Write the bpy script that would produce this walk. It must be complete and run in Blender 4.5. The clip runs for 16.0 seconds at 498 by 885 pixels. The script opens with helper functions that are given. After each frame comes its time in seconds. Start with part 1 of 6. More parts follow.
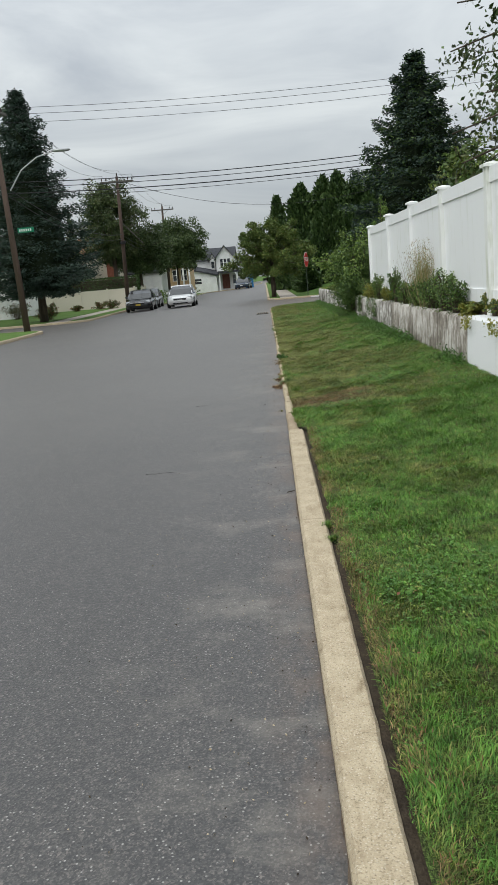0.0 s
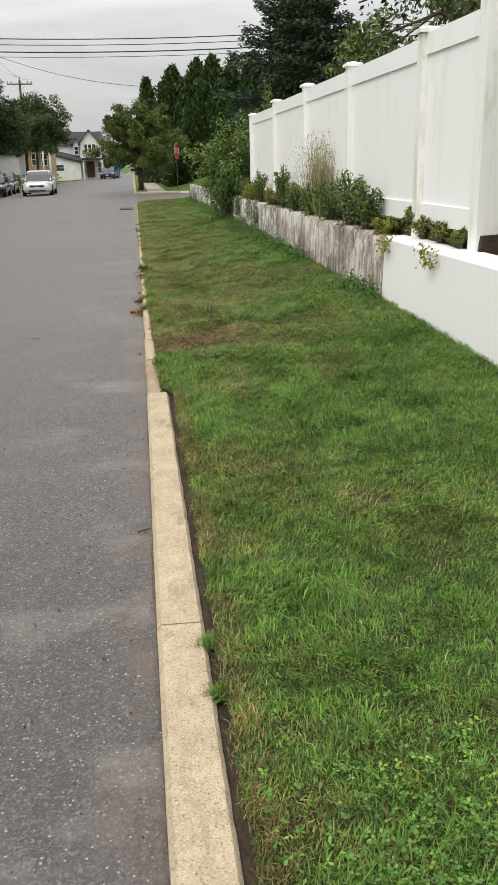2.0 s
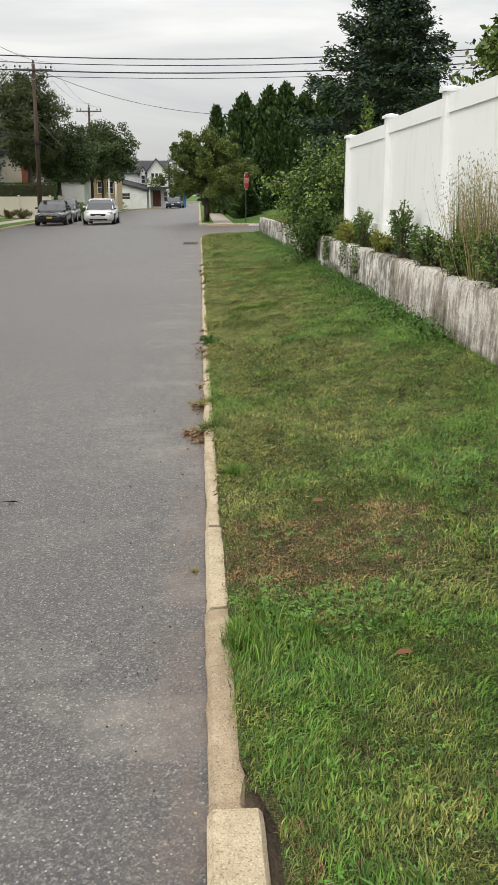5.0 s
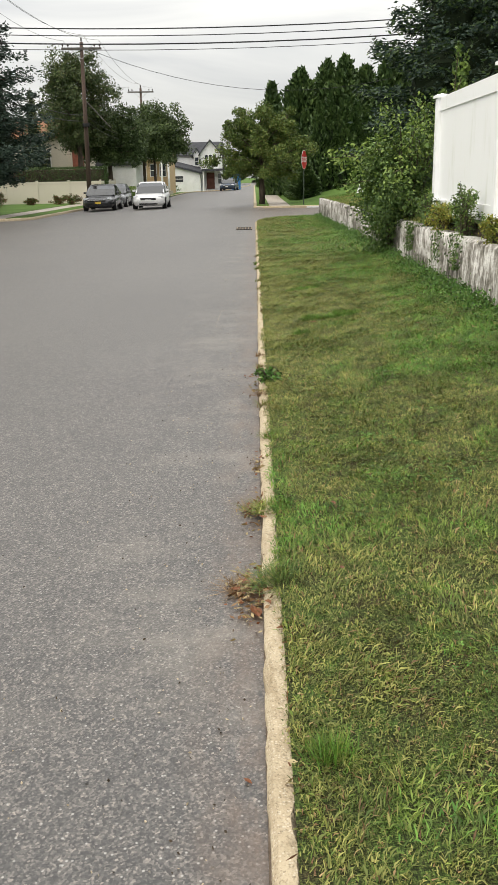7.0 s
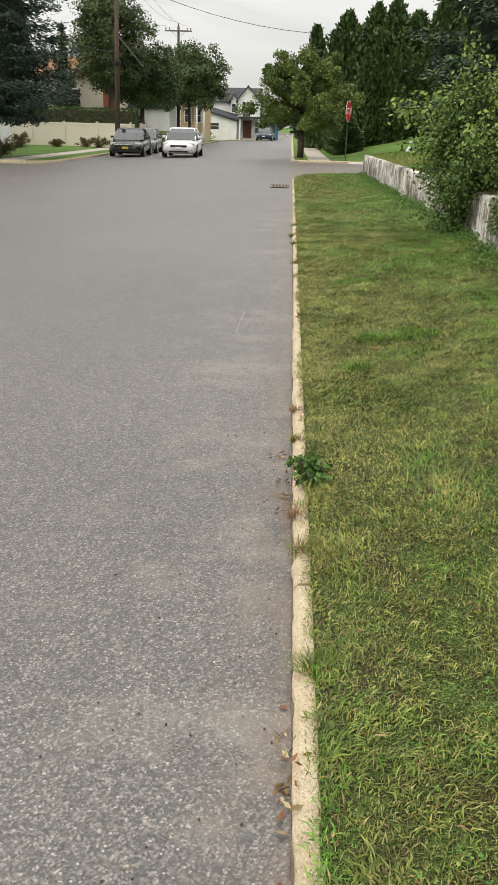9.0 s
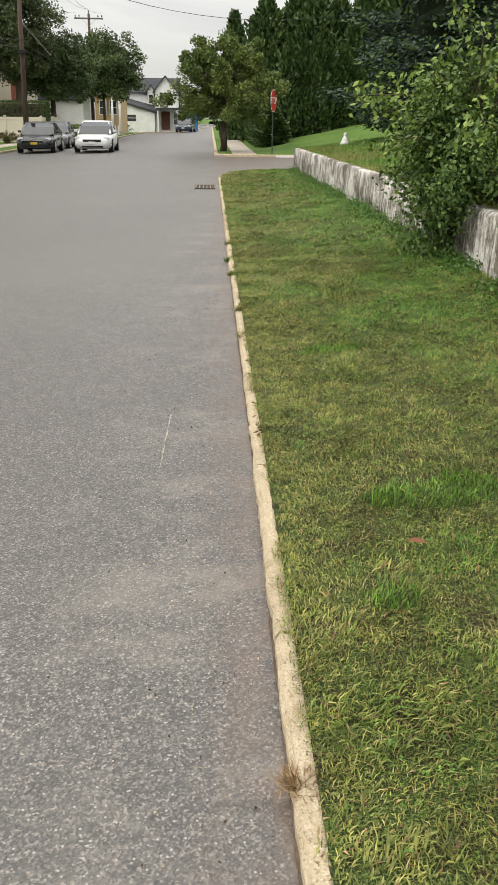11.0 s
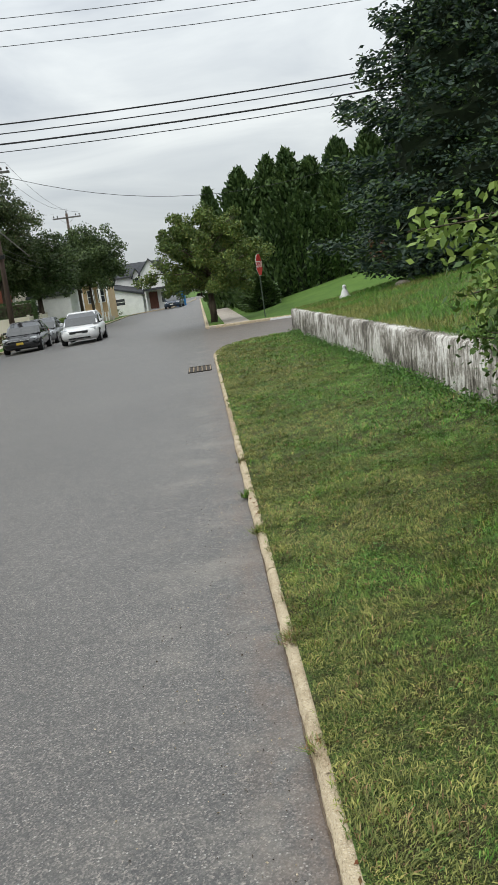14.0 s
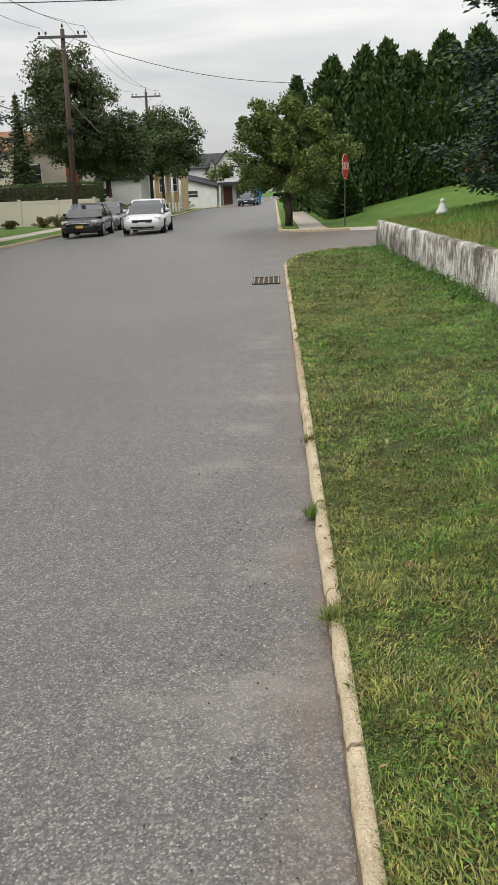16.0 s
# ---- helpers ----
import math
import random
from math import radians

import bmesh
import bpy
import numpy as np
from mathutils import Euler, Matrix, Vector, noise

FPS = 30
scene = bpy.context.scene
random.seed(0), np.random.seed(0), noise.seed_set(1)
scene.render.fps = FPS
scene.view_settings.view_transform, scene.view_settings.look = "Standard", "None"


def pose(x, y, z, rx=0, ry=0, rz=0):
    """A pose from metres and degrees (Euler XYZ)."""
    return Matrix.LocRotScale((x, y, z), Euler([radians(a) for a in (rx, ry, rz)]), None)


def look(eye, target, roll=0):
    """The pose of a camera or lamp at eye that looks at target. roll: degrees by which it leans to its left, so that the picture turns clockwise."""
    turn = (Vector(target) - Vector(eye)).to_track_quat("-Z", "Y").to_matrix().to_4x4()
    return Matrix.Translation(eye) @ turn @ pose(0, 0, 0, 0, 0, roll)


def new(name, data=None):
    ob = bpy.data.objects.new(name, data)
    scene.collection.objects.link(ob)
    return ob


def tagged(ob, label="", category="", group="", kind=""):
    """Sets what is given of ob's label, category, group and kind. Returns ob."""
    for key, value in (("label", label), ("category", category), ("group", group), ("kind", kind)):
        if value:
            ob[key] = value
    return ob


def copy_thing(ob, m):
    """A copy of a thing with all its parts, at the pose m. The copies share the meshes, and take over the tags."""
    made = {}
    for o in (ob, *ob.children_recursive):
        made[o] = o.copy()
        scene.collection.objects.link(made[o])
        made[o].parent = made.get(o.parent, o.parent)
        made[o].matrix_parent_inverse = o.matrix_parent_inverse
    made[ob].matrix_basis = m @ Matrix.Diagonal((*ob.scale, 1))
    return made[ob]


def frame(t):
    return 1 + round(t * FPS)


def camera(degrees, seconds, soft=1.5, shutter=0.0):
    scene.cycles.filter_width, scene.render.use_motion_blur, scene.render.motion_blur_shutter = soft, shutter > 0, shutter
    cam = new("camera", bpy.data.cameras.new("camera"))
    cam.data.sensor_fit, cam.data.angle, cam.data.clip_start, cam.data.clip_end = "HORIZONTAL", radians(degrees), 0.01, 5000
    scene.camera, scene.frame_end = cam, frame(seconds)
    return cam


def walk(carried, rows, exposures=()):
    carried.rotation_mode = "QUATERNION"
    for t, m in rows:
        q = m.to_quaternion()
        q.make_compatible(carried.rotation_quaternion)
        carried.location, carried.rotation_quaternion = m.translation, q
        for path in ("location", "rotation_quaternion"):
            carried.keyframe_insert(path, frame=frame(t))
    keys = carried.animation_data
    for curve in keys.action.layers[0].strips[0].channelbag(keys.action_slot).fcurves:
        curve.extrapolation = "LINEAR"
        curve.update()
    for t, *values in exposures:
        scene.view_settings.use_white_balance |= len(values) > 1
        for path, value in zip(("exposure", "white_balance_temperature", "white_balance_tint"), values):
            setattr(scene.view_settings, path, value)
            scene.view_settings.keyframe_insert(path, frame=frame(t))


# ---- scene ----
cam = camera(32.3, 16.0)
PATH = [
    (0, (-0.085, -0.251, 1.476), (-0.151, 1.712, 1.098), -4.9),
    (0.5, (0.008, 0.323, 1.529), (-0.003, 2.266, 1.054), -3.5),
    (1, (-0.001, 0.858, 1.492), (0.097, 2.792, 0.991), -1.8),
    (1.5, (0.05, 1.524, 1.507), (0.292, 3.426, 0.935), -3.1),
    (2, (0.023, 2.14, 1.461), (0.253, 4.029, 0.842), -1.3),
    (2.5, (0.061, 2.758, 1.479), (0.141, 4.664, 0.879), -3.3),
    (3, (0.083, 3.335, 1.502), (0.17, 5.256, 0.952), -3.8),
    (5.3, (0.004, 6.268, 1.474), (0.121, 8.186, 0.92), 1.9),
    (5.5, (-0.036, 6.561, 1.488), (0.051, 8.477, 0.923), 4.2),
    (6, (0.044, 7.171, 1.483), (0.017, 9.057, 0.819), -1.6),
    (6.5, (0.022, 7.781, 1.427), (0.014, 9.699, 0.859), -3.2),
    (7, (0.032, 8.347, 1.43), (0.01, 10.258, 0.84), -1.2),
    (7.5, (0.042, 8.941, 1.448), (0.023, 10.828, 0.786), 1.3),
    (8, (-0.01, 9.487, 1.429), (-0.062, 11.366, 0.746), 2.1),
    (8.2, (0.006, 9.761, 1.408), (-0.042, 11.633, 0.704), 2.3),
    (10.3, (-0.094, 12.649, 1.513), (-0.182, 14.546, 0.886), -1.0),
    (10.5, (-0.101, 12.906, 1.503), (-0.116, 14.808, 0.883), -0.4),
    (11, (-0.137, 13.632, 1.479), (-0.051, 15.502, 0.773), 0.7),
    (11.5, (-0.172, 14.215, 1.486), (-0.122, 16.118, 0.872), 0.9),
    (12, (-0.19, 14.929, 1.496), (-0.319, 16.86, 0.991), -3.1),
    (12.5, (-0.2, 15.521, 1.527), (-0.282, 17.426, 0.922), 0.3),
    (13, (-0.173, 16.0, 1.545), (-0.181, 17.945, 1.079), -2.8),
    (13.5, (-0.154, 16.435, 1.56), (-0.105, 18.394, 1.161), -6.7),
    (14, (-0.089, 17.03, 1.525), (-0.023, 18.996, 1.163), -8.1),
    (14.5, (-0.137, 17.722, 1.524), (-0.138, 19.694, 1.188), -5.1),
    (15, (-0.088, 18.259, 1.482), (-0.129, 20.227, 1.13), -6.1),
    (15.5, (-0.117, 18.934, 1.451), (-0.228, 20.854, 0.9), -3.0),
    (16, (-0.092, 19.397, 1.454), (-0.168, 21.315, 0.893), -2.3),
]

walk(cam, [(t, look(eye, goal, lean)) for t, eye, goal, lean in PATH], [(0.0, -0.12, 6450, 6), (1.5, 0.18, 6900, 10), (3.0, 0.18, 7000, 11), (5.5, 0.28, 6950, 9), (8.0, 0.46, 7150, 9), (10.5, 0.48, 7150, 9), (11.5, 0.46, 7150, 9), (12.0, 0.36, 7050, 9), (12.5, 0.36, 6950, 8), (13.5, 0.2, 6750, 7), (14.5, 0.1, 6450, 5), (16.0, 0.2, 6900, 9)])

# ---- world and light: a bright overcast sky, brighter overhead, with grey cloud ----
world = bpy.data.worlds.new("overcast")
scene.world = world
world.use_nodes = True
wt = world.node_tree
wt.nodes.clear()


def wnode(kind, **values):
    n = wt.nodes.new(kind)
    for key, value in values.items():
        n.inputs[key].default_value = value
    return n


SUN_ELEVATION, SUN_TURN = radians(52), radians(230)
w_geo = wnode("ShaderNodeTexCoord")
w_sep = wnode("ShaderNodeSeparateXYZ")
wt.links.new(w_geo.outputs["Generated"], w_sep.inputs[0])
w_map = wnode("ShaderNodeMapping", Scale=(1.6, 1.6, 7.0))
wt.links.new(w_geo.outputs["Generated"], w_map.inputs["Vector"])
w_noise = wnode("ShaderNodeTexNoise", Scale=1.5, Detail=6.0, Roughness=0.55, Distortion=0.6)
wt.links.new(w_map.outputs[0], w_noise.inputs["Vector"])
w_ramp = wt.nodes.new("ShaderNodeValToRGB")
w_ramp.color_ramp.elements[0].position, w_ramp.color_ramp.elements[0].color = 0.36, (0.53, 0.558, 0.61, 1)
w_ramp.color_ramp.elements[1].position, w_ramp.color_ramp.elements[1].color = 0.66, (0.83, 0.85, 0.87, 1)
wt.links.new(w_noise.outputs["Fac"], w_ramp.inputs[0])
w_grad = wt.nodes.new("ShaderNodeMapRange")
for key, value in (("From Min", 0.0), ("From Max", 1.0), ("To Min", 0.74), ("To Max", 2.45)):
    w_grad.inputs[key].default_value = value
wt.links.new(w_sep.outputs["Z"], w_grad.inputs["Value"])
w_cloud = wt.nodes.new("ShaderNodeBackground")
wt.links.new(w_ramp.outputs[0], w_cloud.inputs["Color"])
wt.links.new(w_grad.outputs[0], w_cloud.inputs["Strength"])
w_sky = wt.nodes.new("ShaderNodeTexSky")
w_sky.sky_type, w_sky.sun_disc, w_sky.sun_elevation, w_sky.sun_rotation = "NISHITA", False, SUN_ELEVATION, SUN_TURN
w_clear = wnode("ShaderNodeBackground", Strength=0.1)
wt.links.new(w_sky.outputs[0], w_clear.inputs["Color"])
w_mix = wnode("ShaderNodeMixShader", Fac=0.9)
wt.links.new(w_clear.outputs[0], w_mix.inputs[1])
wt.links.new(w_cloud.outputs[0], w_mix.inputs[2])
w_out = wt.nodes.new("ShaderNodeOutputWorld")
wt.links.new(w_mix.outputs[0], w_out.inputs[0])

sun = new("sun", bpy.data.lights.new("sun", "SUN"))
sun.data.energy, sun.data.angle, sun.data.color = 1.25, radians(35), (1.0, 0.96, 0.9)
sun.matrix_world = pose(0, 0, 30, 38, 0, -50)

# ---- materials ----


def material(name, rough=0.8, metal=0.0):
    m = bpy.data.materials.new(name)
    m.use_nodes = True
    b = m.node_tree.nodes["Principled BSDF"]
    b.inputs["Roughness"].default_value, b.inputs["Metallic"].default_value = rough, metal
    b.inputs["Specular IOR Level"].default_value = 0.3
    return m, m.node_tree, b


def texture(nt, kind, scale, stretch=(1, 1, 1), **values):
    """A texture in world metres."""
    geo = nt.nodes.new("ShaderNodeNewGeometry")
    mp = nt.nodes.new("ShaderNodeMapping")
    mp.inputs["Scale"].default_value = stretch
    nt.links.new(geo.outputs["Position"], mp.inputs[0])
    n = nt.nodes.new(kind)
    n.inputs["Scale"].default_value = scale
    for key, value in values.items():
        n.inputs[key].default_value = value
    nt.links.new(mp.outputs[0], n.inputs["Vector"])
    return n


def ramp(nt, source, *stops):
    r = nt.nodes.new("ShaderNodeValToRGB")
    e = r.color_ramp.elements
    while len(e) < len(stops):
        e.new(0.5)
    for i, (p, c) in enumerate(stops):
        e[i].position = p
        e[i].color = (*c, 1) if len(c) == 3 else c
    nt.links.new(source, r.inputs[0])
    return r.outputs[0]


def mixed(nt, a, b, fac, mode="MIX"):
    n = nt.nodes.new("ShaderNodeMix")
    n.data_type, n.blend_type = "RGBA", mode
    for socket, value in ((n.inputs[0], fac), (n.inputs[6], a), (n.inputs[7], b)):
        if isinstance(value, (tuple, float, int)):
            socket.default_value = (*value, 1) if isinstance(value, tuple) and len(value) == 3 else value
        else:
            nt.links.new(value, socket)
    return n.outputs[2]


def bumped(nt, b, source, strength, distance=0.01):
    n = nt.nodes.new("ShaderNodeBump")
    n.inputs["Strength"].default_value, n.inputs["Distance"].default_value = strength, distance
    nt.links.new(source, n.inputs["Height"])
    nt.links.new(n.outputs[0], b.inputs["Normal"])


def surface(name, dark, light, scale=3.0, rough=0.8, metal=0.0, fine=60.0, bump=0.2, stretch=(1, 1, 1)):
    """Two scales of mottling between two colours, and fine relief."""
    m, nt, b = material(name, rough, metal)
    big = texture(nt, "ShaderNodeTexNoise", scale, stretch, Detail=5.0, Roughness=0.6)
    small = texture(nt, "ShaderNodeTexNoise", fine, stretch, Detail=3.0)
    col = ramp(nt, big.outputs["Fac"], (0.3, dark), (0.7, light))
    grain = ramp(nt, small.outputs["Fac"], (0.25, (0.72, 0.72, 0.72)), (0.75, (1.15, 1.15, 1.15)))
    nt.links.new(mixed(nt, col, grain, 0.7, "MULTIPLY"), b.inputs["Base Color"])
    bumped(nt, b, small.outputs["Fac"], bump)
    return m


def leafy(name, *tones, rough=0.55, patch=0.6, swing=0.25):
    """Leaf colours that vary from leaf to leaf and from spray to spray."""
    m, nt, b = material(name, rough)
    geo = nt.nodes.new("ShaderNodeNewGeometry")
    stops = [(i / max(1, len(tones) - 1), c) for i, c in enumerate(tones)]
    col = ramp(nt, geo.outputs["Random Per Island"], *stops)
    big = texture(nt, "ShaderNodeTexNoise", patch, Detail=3.0)
    shade = ramp(nt, big.outputs["Fac"], (0.3, (0.95 - swing, 1.0 - swing, 0.95 - swing)), (0.7, (0.95 + swing, 0.9 + swing, 0.8 + swing)))
    nt.links.new(mixed(nt, col, shade, 1.0, "MULTIPLY"), b.inputs["Base Color"])
    return m


def asphalt():
    m, nt, b = material("asphalt", 0.5)
    b.inputs["Specular IOR Level"].default_value = 1.0
    geo = nt.nodes.new("ShaderNodeNewGeometry")
    sep = nt.nodes.new("ShaderNodeSeparateXYZ")
    nt.links.new(geo.outputs["Position"], sep.inputs[0])

    def across(axis, low, high):
        n = nt.nodes.new("ShaderNodeMapRange")
        n.inputs["From Min"].default_value, n.inputs["From Max"].default_value = low, high
        nt.links.new(sep.outputs[axis], n.inputs["Value"])
        return n.outputs[0]

    wide = texture(nt, "ShaderNodeTexNoise", 0.3, Detail=6.0, Roughness=0.62)
    # the tone runs from darker at y 4 to greyer at y 11
    near_col = ramp(nt, wide.outputs["Fac"], (0.3, (0.04, 0.036, 0.034)), (0.7, (0.054, 0.049, 0.046)))
    far_col = ramp(nt, wide.outputs["Fac"], (0.3, (0.07, 0.064, 0.059)), (0.7, (0.094, 0.087, 0.08)))
    col = mixed(nt, near_col, far_col, across("Y", 4.0, 11.0))
    mid = texture(nt, "ShaderNodeTexNoise", 14.0, Detail=7.0, Roughness=0.75)
    col = mixed(nt, col, ramp(nt, mid.outputs["Fac"], (0.3, (0.72, 0.72, 0.72)), (0.7, (1.22, 1.22, 1.22))), 0.85, "MULTIPLY")
    # aggregate: pale and dark chips of two sizes
    chips = texture(nt, "ShaderNodeTexVoronoi", 170.0)
    cell = ramp(nt, chips.outputs["Color"], (0.2, (0.3, 0.29, 0.28)), (0.6, (1.0, 1.0, 1.0)), (0.93, (3.0, 2.9, 2.75)))
    col = mixed(nt, col, cell, 0.85, "MULTIPLY")
    coarse = texture(nt, "ShaderNodeTexVoronoi", 95.0)
    grain = ramp(nt, coarse.outputs["Color"], (0.15, (0.6, 0.6, 0.6)), (0.55, (1.0, 1.0, 1.0)), (0.9, (1.75, 1.7, 1.65)))
    col = mixed(nt, col, grain, 0.8, "MULTIPLY")
    specks = texture(nt, "ShaderNodeTexVoronoi", 62.0)
    dot = ramp(nt, specks.outputs["Distance"], (0.14, (1, 1, 1)), (0.26, (0, 0, 0)))
    keep = ramp(nt, specks.outputs["Color"], (0.60, (0, 0, 0)), (0.66, (1, 1, 1)))
    col = mixed(nt, col, (0.34, 0.325, 0.3), mixed(nt, dot, keep, 1.0, "MULTIPLY"))
    # dark tar flecks and stains
    stain = texture(nt, "ShaderNodeTexNoise", 2.3, (1.4, 0.8, 1), Detail=6.0, Roughness=0.7)
    col = mixed(nt, col, ramp(nt, stain.outputs["Fac"], (0.29, (0.6, 0.56, 0.53)), (0.38, (1, 1, 1))), 0.8, "MULTIPLY")
    flecks = texture(nt, "ShaderNodeTexNoise", 9.0, (0.6, 1.6, 1), Detail=3.0, Roughness=0.6)
    col = mixed(nt, col, ramp(nt, flecks.outputs["Fac"], (0.24, (0.35, 0.33, 0.32)), (0.29, (1, 1, 1))), 0.8, "MULTIPLY")
    # pale grit that gathers along the gutter, and a rusty line of dirt at the kerb
    grit = texture(nt, "ShaderNodeTexNoise", 1.5, (1.0, 1.3, 1), Detail=8.0, Roughness=0.72)
    mask = ramp(nt, grit.outputs["Fac"], (0.5, (0, 0, 0)), (0.7, (0.62, 0.62, 0.62)))
    mask = mixed(nt, mask, across("X", -0.95, -0.1), 1.0, "MULTIPLY")
    col = mixed(nt, col, (0.27, 0.24, 0.2), mask)
    dirt = texture(nt, "ShaderNodeTexNoise", 5.0, (1.6, 0.7, 1), Detail=8.0, Roughness=0.7)
    mask = ramp(nt, dirt.outputs["Fac"], (0.4, (0, 0, 0)), (0.62, (0.7, 0.7, 0.7)))
    mask = mixed(nt, mask, across("X", -0.22, 0.03), 1.0, "MULTIPLY")
    col = mixed(nt, col, (0.13, 0.083, 0.055), mask)
    nt.links.new(col, b.inputs["Base Color"])
    bumped(nt, b, coarse.outputs["Distance"], 0.4, 0.004)
    return m


def thatch():
    """Matted stems and moss between the blades, mottled from green to brown."""
    m, nt, b = material("turf", 1.0)
    patch = texture(nt, "ShaderNodeTexNoise", 7.0, Detail=6.0, Roughness=0.7)
    col = ramp(nt, patch.outputs["Fac"], (0.34, (0.062, 0.05, 0.026)), (0.5, (0.058, 0.078, 0.024)), (0.66, (0.075, 0.13, 0.03)))
    for stretch in ((1.0, 0.25, 1.0), (0.25, 1.0, 1.0)):
        stems = texture(nt, "ShaderNodeTexNoise", 330.0, stretch, Detail=2.0)
        col = mixed(nt, col, ramp(nt, stems.outputs["Fac"], (0.38, (0.25, 0.25, 0.22)), (0.62, (1.75, 1.75, 1.6))), 0.75, "MULTIPLY")
    nt.links.new(col, b.inputs["Base Color"])
    bumped(nt, b, stems.outputs["Fac"], 1.0, 0.01)
    return m


def pebbled(name, dark, light, pebble):
    """Weathered concrete whose small stones show."""
    m, nt, b = material(name, 0.92)
    big = texture(nt, "ShaderNodeTexNoise", 9.0, Detail=7.0, Roughness=0.7)
    col = ramp(nt, big.outputs["Fac"], (0.3, dark), (0.68, light))
    stones = texture(nt, "ShaderNodeTexVoronoi", 140.0)
    keep = ramp(nt, stones.outputs["Color"], (0.55, (0, 0, 0)), (0.6, (1, 1, 1)))
    dot = ramp(nt, stones.outputs["Distance"], (0.2, (0.6, 0.6, 0.6)), (0.5, (0, 0, 0)))
    col = mixed(nt, col, pebble, mixed(nt, dot, keep, 1.0, "MULTIPLY"))
    pits = texture(nt, "ShaderNodeTexNoise", 130.0, Detail=3.0)
    col = mixed(nt, col, ramp(nt, pits.outputs["Fac"], (0.32, (0.5, 0.48, 0.45)), (0.46, (1, 1, 1))), 0.8, "MULTIPLY")
    grime = texture(nt, "ShaderNodeTexNoise", 3.2, (3.0, 0.8, 1), Detail=8.0, Roughness=0.75)
    col = mixed(nt, col, ramp(nt, grime.outputs["Fac"], (0.33, (0.55, 0.5, 0.43)), (0.46, (1, 1, 1))), 0.8, "MULTIPLY")
    nt.links.new(col, b.inputs["Base Color"])
    bumped(nt, b, stones.outputs["Distance"], 0.5, 0.006)
    return m


def streaked(name, white):
    """Old whitewashed concrete with grey weathering that runs down the face. white: how much of the wash is left."""
    m, nt, b = material(name, 0.9)
    runs = texture(nt, "ShaderNodeTexNoise", 4.2 if white > 0.5 else 3.2, (3.4, 3.4, 0.8), Detail=10.0, Roughness=0.78, Distortion=0.4)
    patchy = texture(nt, "ShaderNodeTexNoise", 1.3, (1, 1, 1.4), Detail=8.0, Roughness=0.7)
    both = nt.nodes.new("ShaderNodeMath")
    both.operation = "MULTIPLY_ADD"
    both.inputs[1].default_value = 0.6
    nt.links.new(patchy.outputs["Fac"], both.inputs[0])
    half = nt.nodes.new("ShaderNodeMath")
    half.operation = "MULTIPLY"
    half.inputs[1].default_value = 0.62
    nt.links.new(runs.outputs["Fac"], half.inputs[0])
    nt.links.new(half.outputs[0], both.inputs[2])
    if white > 0.5:
        col = ramp(nt, both.outputs[0], (0.49, (0.035, 0.031, 0.026)), (0.57, (0.15, 0.135, 0.11)), (0.62, (0.34, 0.315, 0.28)), (0.675, (0.68, 0.66, 0.62)))
    else:
        col = ramp(nt, both.outputs[0], (0.46, (0.07, 0.06, 0.048)), (0.54, (0.18, 0.155, 0.125)), (0.61, (0.32, 0.285, 0.24)), (0.68, (0.62, 0.59, 0.54)))
    fine = texture(nt, "ShaderNodeTexNoise", 40.0, Detail=5.0)
    col = mixed(nt, col, ramp(nt, fine.outputs["Fac"], (0.3, (0.65, 0.65, 0.65)), (0.7, (1.15, 1.15, 1.15))), 0.8, "MULTIPLY")
    nt.links.new(col, b.inputs["Base Color"])
    bumped(nt, b, fine.outputs["Fac"], 0.5, 0.02)
    return m


def vinyl(name, colour, mould):
    """Glossy vinyl with faint algae at the foot of the streaks."""
    m, nt, b = material(name, 0.38)
    runs = texture(nt, "ShaderNodeTexNoise", 2.2, (2.5, 2.5, 0.5), Detail=5.0, Roughness=0.6)
    fac = ramp(nt, runs.outputs["Fac"], (0.56, (0, 0, 0)), (0.8, (mould, mould, mould)))
    nt.links.new(mixed(nt, colour, (0.42, 0.45, 0.27), fac), b.inputs["Base Color"])
    return m


